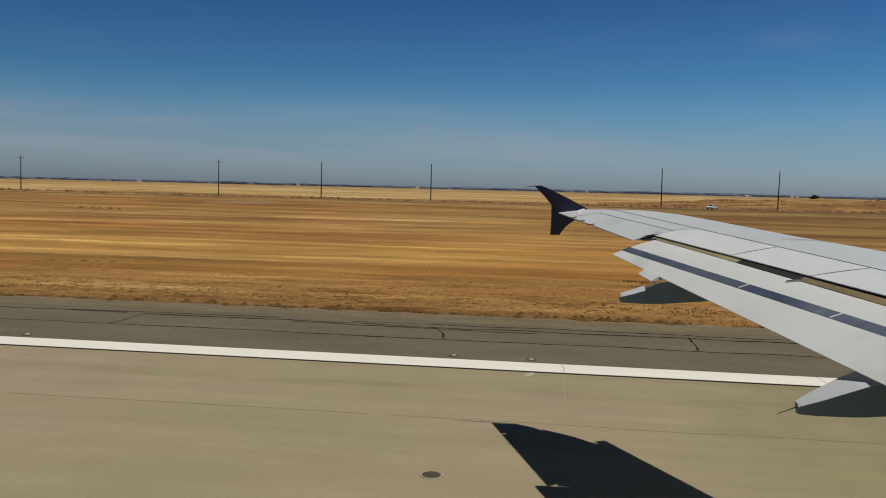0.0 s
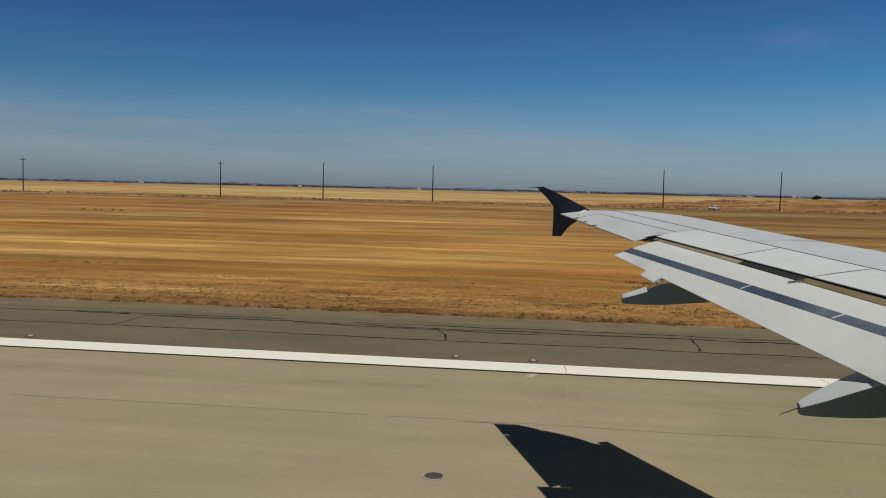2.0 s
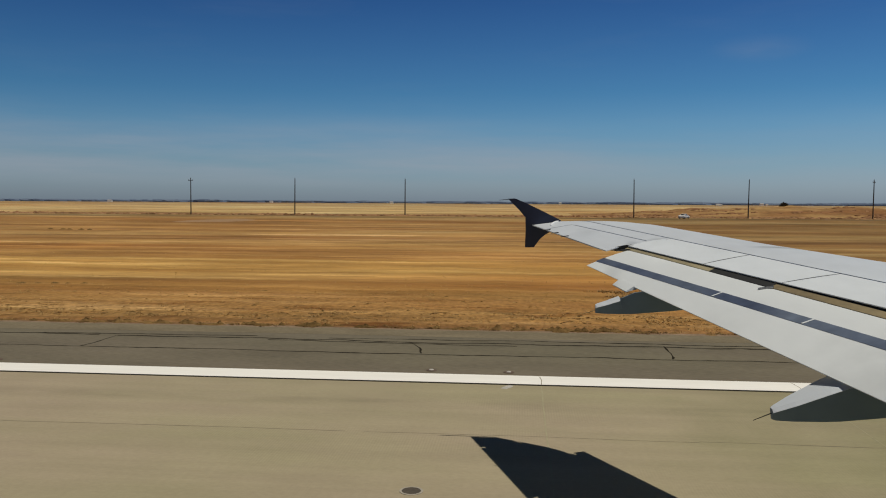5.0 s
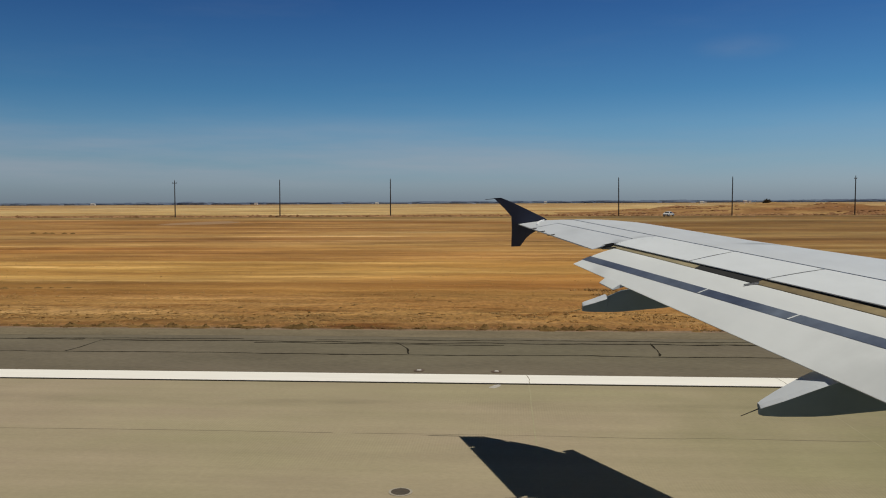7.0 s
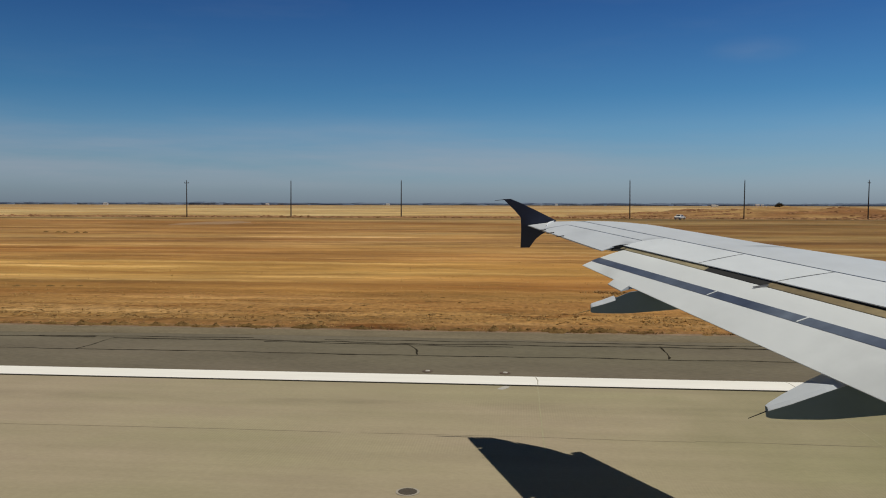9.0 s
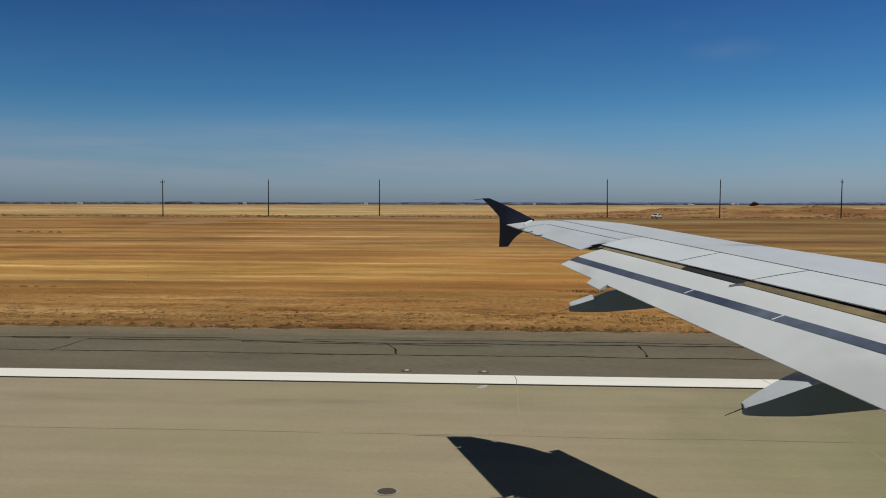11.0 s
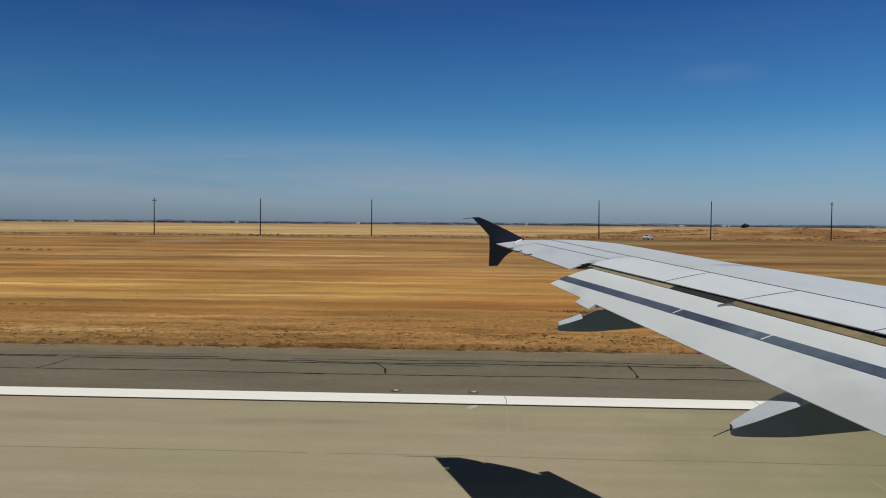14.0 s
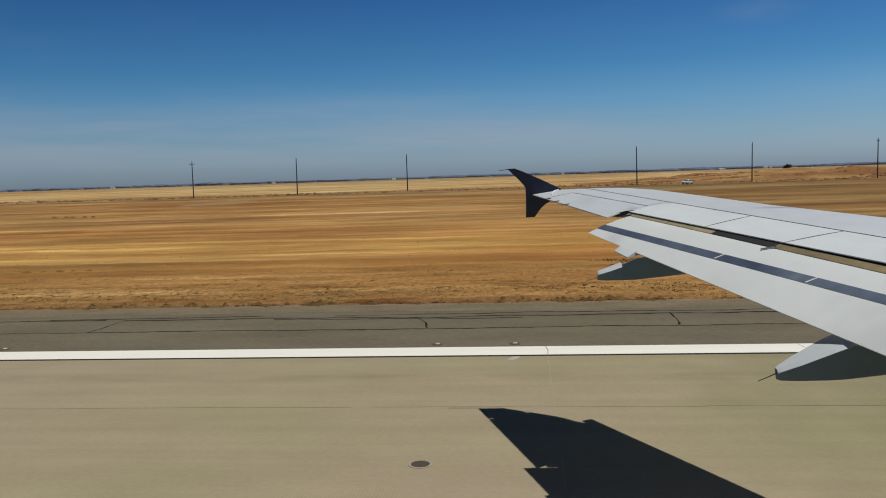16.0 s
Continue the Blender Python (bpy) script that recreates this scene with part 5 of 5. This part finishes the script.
for a, b in zip(rows_, rows_[1:]):
    for i in range(nx):
        bm.faces.new((a[i], a[i + 1], b[i + 1], b[i]))
tagged(part("earth_bank", bm, EARTH, None, "", True), "long low bank of bare brown earth", "earth bank", kind="structure")

bank_r = random.Random(5)
crest = max((270.0 + k for k in range(80)), key=lambda y: (bank_height(137.5, y) - 4.5) / y)
bm = bmesh.new()
for dx, dy, size in ((0, 0, 1.9), (0.9, 0.3, 1.5), (-0.9, -0.2, 1.2)):
    weed_clump(bm, 137.5 + dx, crest + dy, bank_height(137.5 + dx, crest + dy) - 0.15, size, 150, bank_r)
tagged(part("shrub", bm, SHRUB), "dark lone shrub on top of the earth bank", "shrub")

# ---- mast and shelter beside the aiming point ----
MX, MY = 268.0, 78.5
mast = tagged(empty("lattice_mast", pose(MX, MY, 0)), "slim rusty lattice mast with lamp brackets on a concrete slab", "mast")
part("slab", box(bmesh.new(), MX - 2.2, MX + 4.5, MY - 2.0, MY + 2.0, -0.3, 0.05, 0.03), CONCRETE, mast)
for s in (-0.35, 0.35):
    bm = bmesh.new()
    rod(bm, (MX + s, MY, 0), (MX + s, MY, 7.1), 0.06, 0.05, 8)
    leg = part("mast_leg", bm, RUST, mast)
for k in range(12):
    bm = bmesh.new()
    z = 0.4 + 0.55 * k
    rod(bm, (MX - 0.35, MY, z), (MX + 0.35, MY, z + (0.5 if k % 2 else 0)), 0.025, None, 6)
    part("rung", bm, RUST, mast)
for z in (5.9, 6.3, 6.7):
    bm = box(bmesh.new(), MX - 0.85, MX - 0.35, MY - 0.1, MY + 0.1, z, z + 0.2, 0.02)
    part("lamp_bracket", bm, RUST, mast)
cab = tagged(empty("equipment_shelter", pose(273.0, MY - 1, 0)), "dark grey equipment shelter on a concrete slab", "shelter")
part("wall", box(bmesh.new(), 271.5, 274.5, MY - 2.0, MY + 0.5, 0.05, 2.2, 0.03), SHELTER, cab)
part("roof", box(bmesh.new(), 271.4, 274.6, MY - 2.1, MY + 0.6, 2.2, 2.3, 0.02), SHELTER, cab)
part("door", box(bmesh.new(), 272.2, 273.0, MY - 2.04, MY - 1.98, 0.1, 2.0, 0.01), SHELTER, cab)

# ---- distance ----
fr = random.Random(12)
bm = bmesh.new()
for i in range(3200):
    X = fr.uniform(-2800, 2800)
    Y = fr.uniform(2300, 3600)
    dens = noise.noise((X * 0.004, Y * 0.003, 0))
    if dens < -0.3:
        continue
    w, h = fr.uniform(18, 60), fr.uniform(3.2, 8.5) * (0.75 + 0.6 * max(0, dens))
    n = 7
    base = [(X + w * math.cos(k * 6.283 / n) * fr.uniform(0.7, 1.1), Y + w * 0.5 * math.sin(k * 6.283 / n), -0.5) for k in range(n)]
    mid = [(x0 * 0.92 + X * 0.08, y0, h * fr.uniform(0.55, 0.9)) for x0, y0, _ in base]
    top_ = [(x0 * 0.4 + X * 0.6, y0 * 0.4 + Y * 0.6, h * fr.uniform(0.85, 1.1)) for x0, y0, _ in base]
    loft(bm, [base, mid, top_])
tagged(part("hazed_woods", bm, WOODS), "line of far trees along the horizon, tinted blue-grey for haze", "trees", kind="stuff")


def shed(x, y, w, d, h):
    ob = tagged(empty("farm_shed", pose(x, y, 0)), "small white farm shed far off in the fields", "shed", "far sheds")
    part("wall", box(bmesh.new(), x - w / 2, x + w / 2, y - d / 2, y + d / 2, -0.2, h), SHED, ob)
    bm = bmesh.new()
    loft(bm, [[(x - w / 2 - 0.3, y - d / 2 - 0.3, h), (x + w / 2 + 0.3, y - d / 2 - 0.3, h), (x + w / 2 + 0.3, y, h + d * 0.22), (x - w / 2 - 0.3, y, h + d * 0.22)],
              [(x - w / 2 - 0.3, y + d / 2 + 0.3, h), (x + w / 2 + 0.3, y + d / 2 + 0.3, h), (x + w / 2 + 0.3, y + 0.05, h + d * 0.22), (x - w / 2 - 0.3, y + 0.05, h + d * 0.22)]])
    part("roof", bm, ROOF, ob)


for x0, y0, w, d, h in ((-620, 2150, 8, 8, 3.6), (-310, 2250, 9, 7, 3.5), (150, 2200, 7, 8, 3.5), (395, 1500, 7, 6, 2.8), (402, 1506, 4, 4, 2.2), (640, 2100, 9, 8, 4), (655, 2110, 6, 6, 3), (-1150, 2300, 12, 9, 4)):
    shed(x0, y0, w, d, h)
# ---- dry grass ----
def mounds(name, count, x0, x1, y0, y1, reach, height, mat, seed, label, group=1, over=None):
    """Many low uneven hummocks in one mesh."""
    g = np.random.default_rng(seed)
    hubs = count // group
    cx = np.repeat(g.uniform(x0, x1, hubs), group) + (group > 1) * 3.0 * g.normal(size=hubs * group)
    cy = np.repeat(g.uniform(y0, y1, hubs), group) + (group > 1) * 0.8 * g.normal(size=hubs * group)
    count, n = hubs * group, 8
    verts, faces = [], []
    for x, y in zip(cx, cy):
        a, h = reach * g.uniform(0.3, 1.0), height * g.uniform(0.35, 1.0)
        z = -0.06 if over is None else over(x, y) - 0.1
        at = len(verts)
        for q, lift in ((1.0, 0.0), (0.72, 0.62)):
            r = a * q * g.uniform(0.75, 1.25, n)
            verts += [(x + r[k] * math.cos(k * 2 * math.pi / n), y + 0.6 * r[k] * math.sin(k * 2 * math.pi / n), z + h * lift * g.uniform(0.7, 1.2)) for k in range(n)]
        verts.append((x + 0.2 * a * g.normal(), y, z + h))
        for k in range(n):
            k2 = (k + 1) % n
            faces += [(at + k, at + k2, at + n + k2, at + n + k), (at + n + k, at + n + k2, at + 2 * n)]
    me = bpy.data.meshes.new(name)
    me.from_pydata(verts, [], faces)
    me.materials.append(mat)
    return tagged(new(name, me), label, "scrub", kind="stuff")


def tufts(name, count, x0, x1, y0, y1, size, blades, mat, seed, bias=1.0, label="", group=1, flat=1.0, wide=1.0):
    """Many small clumps of blades in one mesh."""
    g = np.random.default_rng(seed)
    hubs = count // group
    x = np.repeat(g.uniform(x0, x1, hubs), group) + (group > 1) * np.repeat(g.uniform(0.6, 3.0, hubs) * size, group) * g.normal(size=hubs * group)
    y = np.repeat(y0 + (y1 - y0) * g.uniform(0, 1, hubs) ** bias, group) + (group > 1) * 0.12 * g.normal(size=hubs * group)
    count = hubs * group
    s = size * g.uniform(0.5, 1.25, count)
    x, y, s = (np.repeat(v, blades) for v in (x, y, s))
    n = count * blades
    a, lean = g.uniform(0, 6.283, n), g.uniform(0.4, 1.6, n)
    h, w = flat * s * g.uniform(0.6, 1.1, n), wide * s * g.uniform(0.05, 0.11, n)
    bx, by = x + 0.3 * s * g.normal(size=n), y + 0.3 * s * g.normal(size=n)
    co = np.zeros((n, 3, 3))
    co[:, 0] = np.stack([bx - w * np.sin(a), by + w * np.cos(a), np.full(n, -0.045)], 1)
    co[:, 1] = np.stack([bx + w * np.sin(a), by - w * np.cos(a), np.full(n, -0.045)], 1)
    co[:, 2] = np.stack([bx + lean * h * np.cos(a), by + lean * h * np.sin(a), h - 0.045], 1)
    me = bpy.data.meshes.new(name)
    me.from_pydata(co.reshape(-1, 3).tolist(), [], np.arange(n * 3).reshape(-1, 3).tolist())
    me.materials.append(mat)
    ob = new(name, me)
    return tagged(ob, label, "grass", kind="stuff")


tufts("dry_grass", 10000, -25, 105, 29.7, 42, 0.085, 5, STRAW, 1, 1.4, "short golden straw grass beside the asphalt shoulder", 6, 0.5, 2.2)
tufts("dry_grass", 3000, -40, 115, 42, 70, 0.10, 4, STRAW, 2, 1.2, "sparse golden stubble in the mown strip")
wm = random.Random(31)
bm = bmesh.new()
for i in range(420):
    edge = i < 260
    X, Y = wm.uniform(-20, 100), wm.gauss(29.5, 0.14) if edge else 29.8 + 5.5 * wm.random() ** 1.5
    a, b, h = (wm.uniform(0.10, 0.50), wm.uniform(0.08, 0.22), wm.uniform(0.05, 0.17)) if edge else (wm.uniform(0.04, 0.16), wm.uniform(0.04, 0.12), wm.uniform(0.02, 0.07))
    k0 = wm.uniform(0, 50)
    rings = []
    for v in (0.0, 0.35, 0.65, 0.9):
        rings.append([])
        for k in range(12):
            q = k * math.pi / 6
            w = (1 - v ** 1.6) * (1 + 0.45 * noise.noise((math.cos(q) * 1.6 + k0, math.sin(q) * 1.6, v * 2)))
            rings[-1].append((X + a * w * math.cos(q), Y + b * w * math.sin(q), -0.05 + h * v * (1 + 0.6 * noise.noise((q * 2 + k0, v * 5, 3)))))
    loft(bm, rings)
tagged(part("matted_weeds", bm, MAT), "low dark matted weed clumps along the asphalt edge", "weeds", kind="stuff")
tufts("edge_weeds", 2400, -25, 105, 29.25, 29.8, 0.11, 8, WEED, 3, 1.0, "dark dry weeds along the edge of the asphalt", 20, 0.6, 1.4)
tufts("scattered_weeds", 2600, -25, 105, 29.8, 40, 0.12, 6, BROWN, 4, 1.5, "scattered brown dry weeds in the straw grass", 16, 0.22, 3.2)
mounds("field_edge_scrub", 5200, -420, 420, 262.5, 272, 1.5, 0.62, SCRUB, 5, "low red-brown scrub along the field edge under the poles")
mounds("field_edge_scrub", 260, -420, 420, 263, 268, 1.6, 0.9, RED_SCRUB, 15, "taller dry brown scrub mounds under the poles", 9)
mounds("bank_scrub", 700, 80, 275, 271, 312, 1.5, 0.55, RED_SCRUB, 16, "low red-brown scrub on the earth bank", 10, bank_height)
tufts("standing_weeds", 900, 51, 60, 39.5, 43.5, 0.20, 5, BROWN, 41, 1.0, "patch of standing brown weeds in the mown strip", 12, 0.5, 2.0)
tufts("standing_weeds", 1700, 20, 62, 31.5, 34.2, 0.15, 5, BROWN, 42, 1.0, "broken strip of brown weeds near the asphalt", 14, 0.25, 3.0)
tufts("standing_weeds", 900, 66, 100, 33, 40, 0.15, 5, BROWN, 43, 1.0, "scattered brown weeds in the mown strip", 12, 0.45, 2.0)
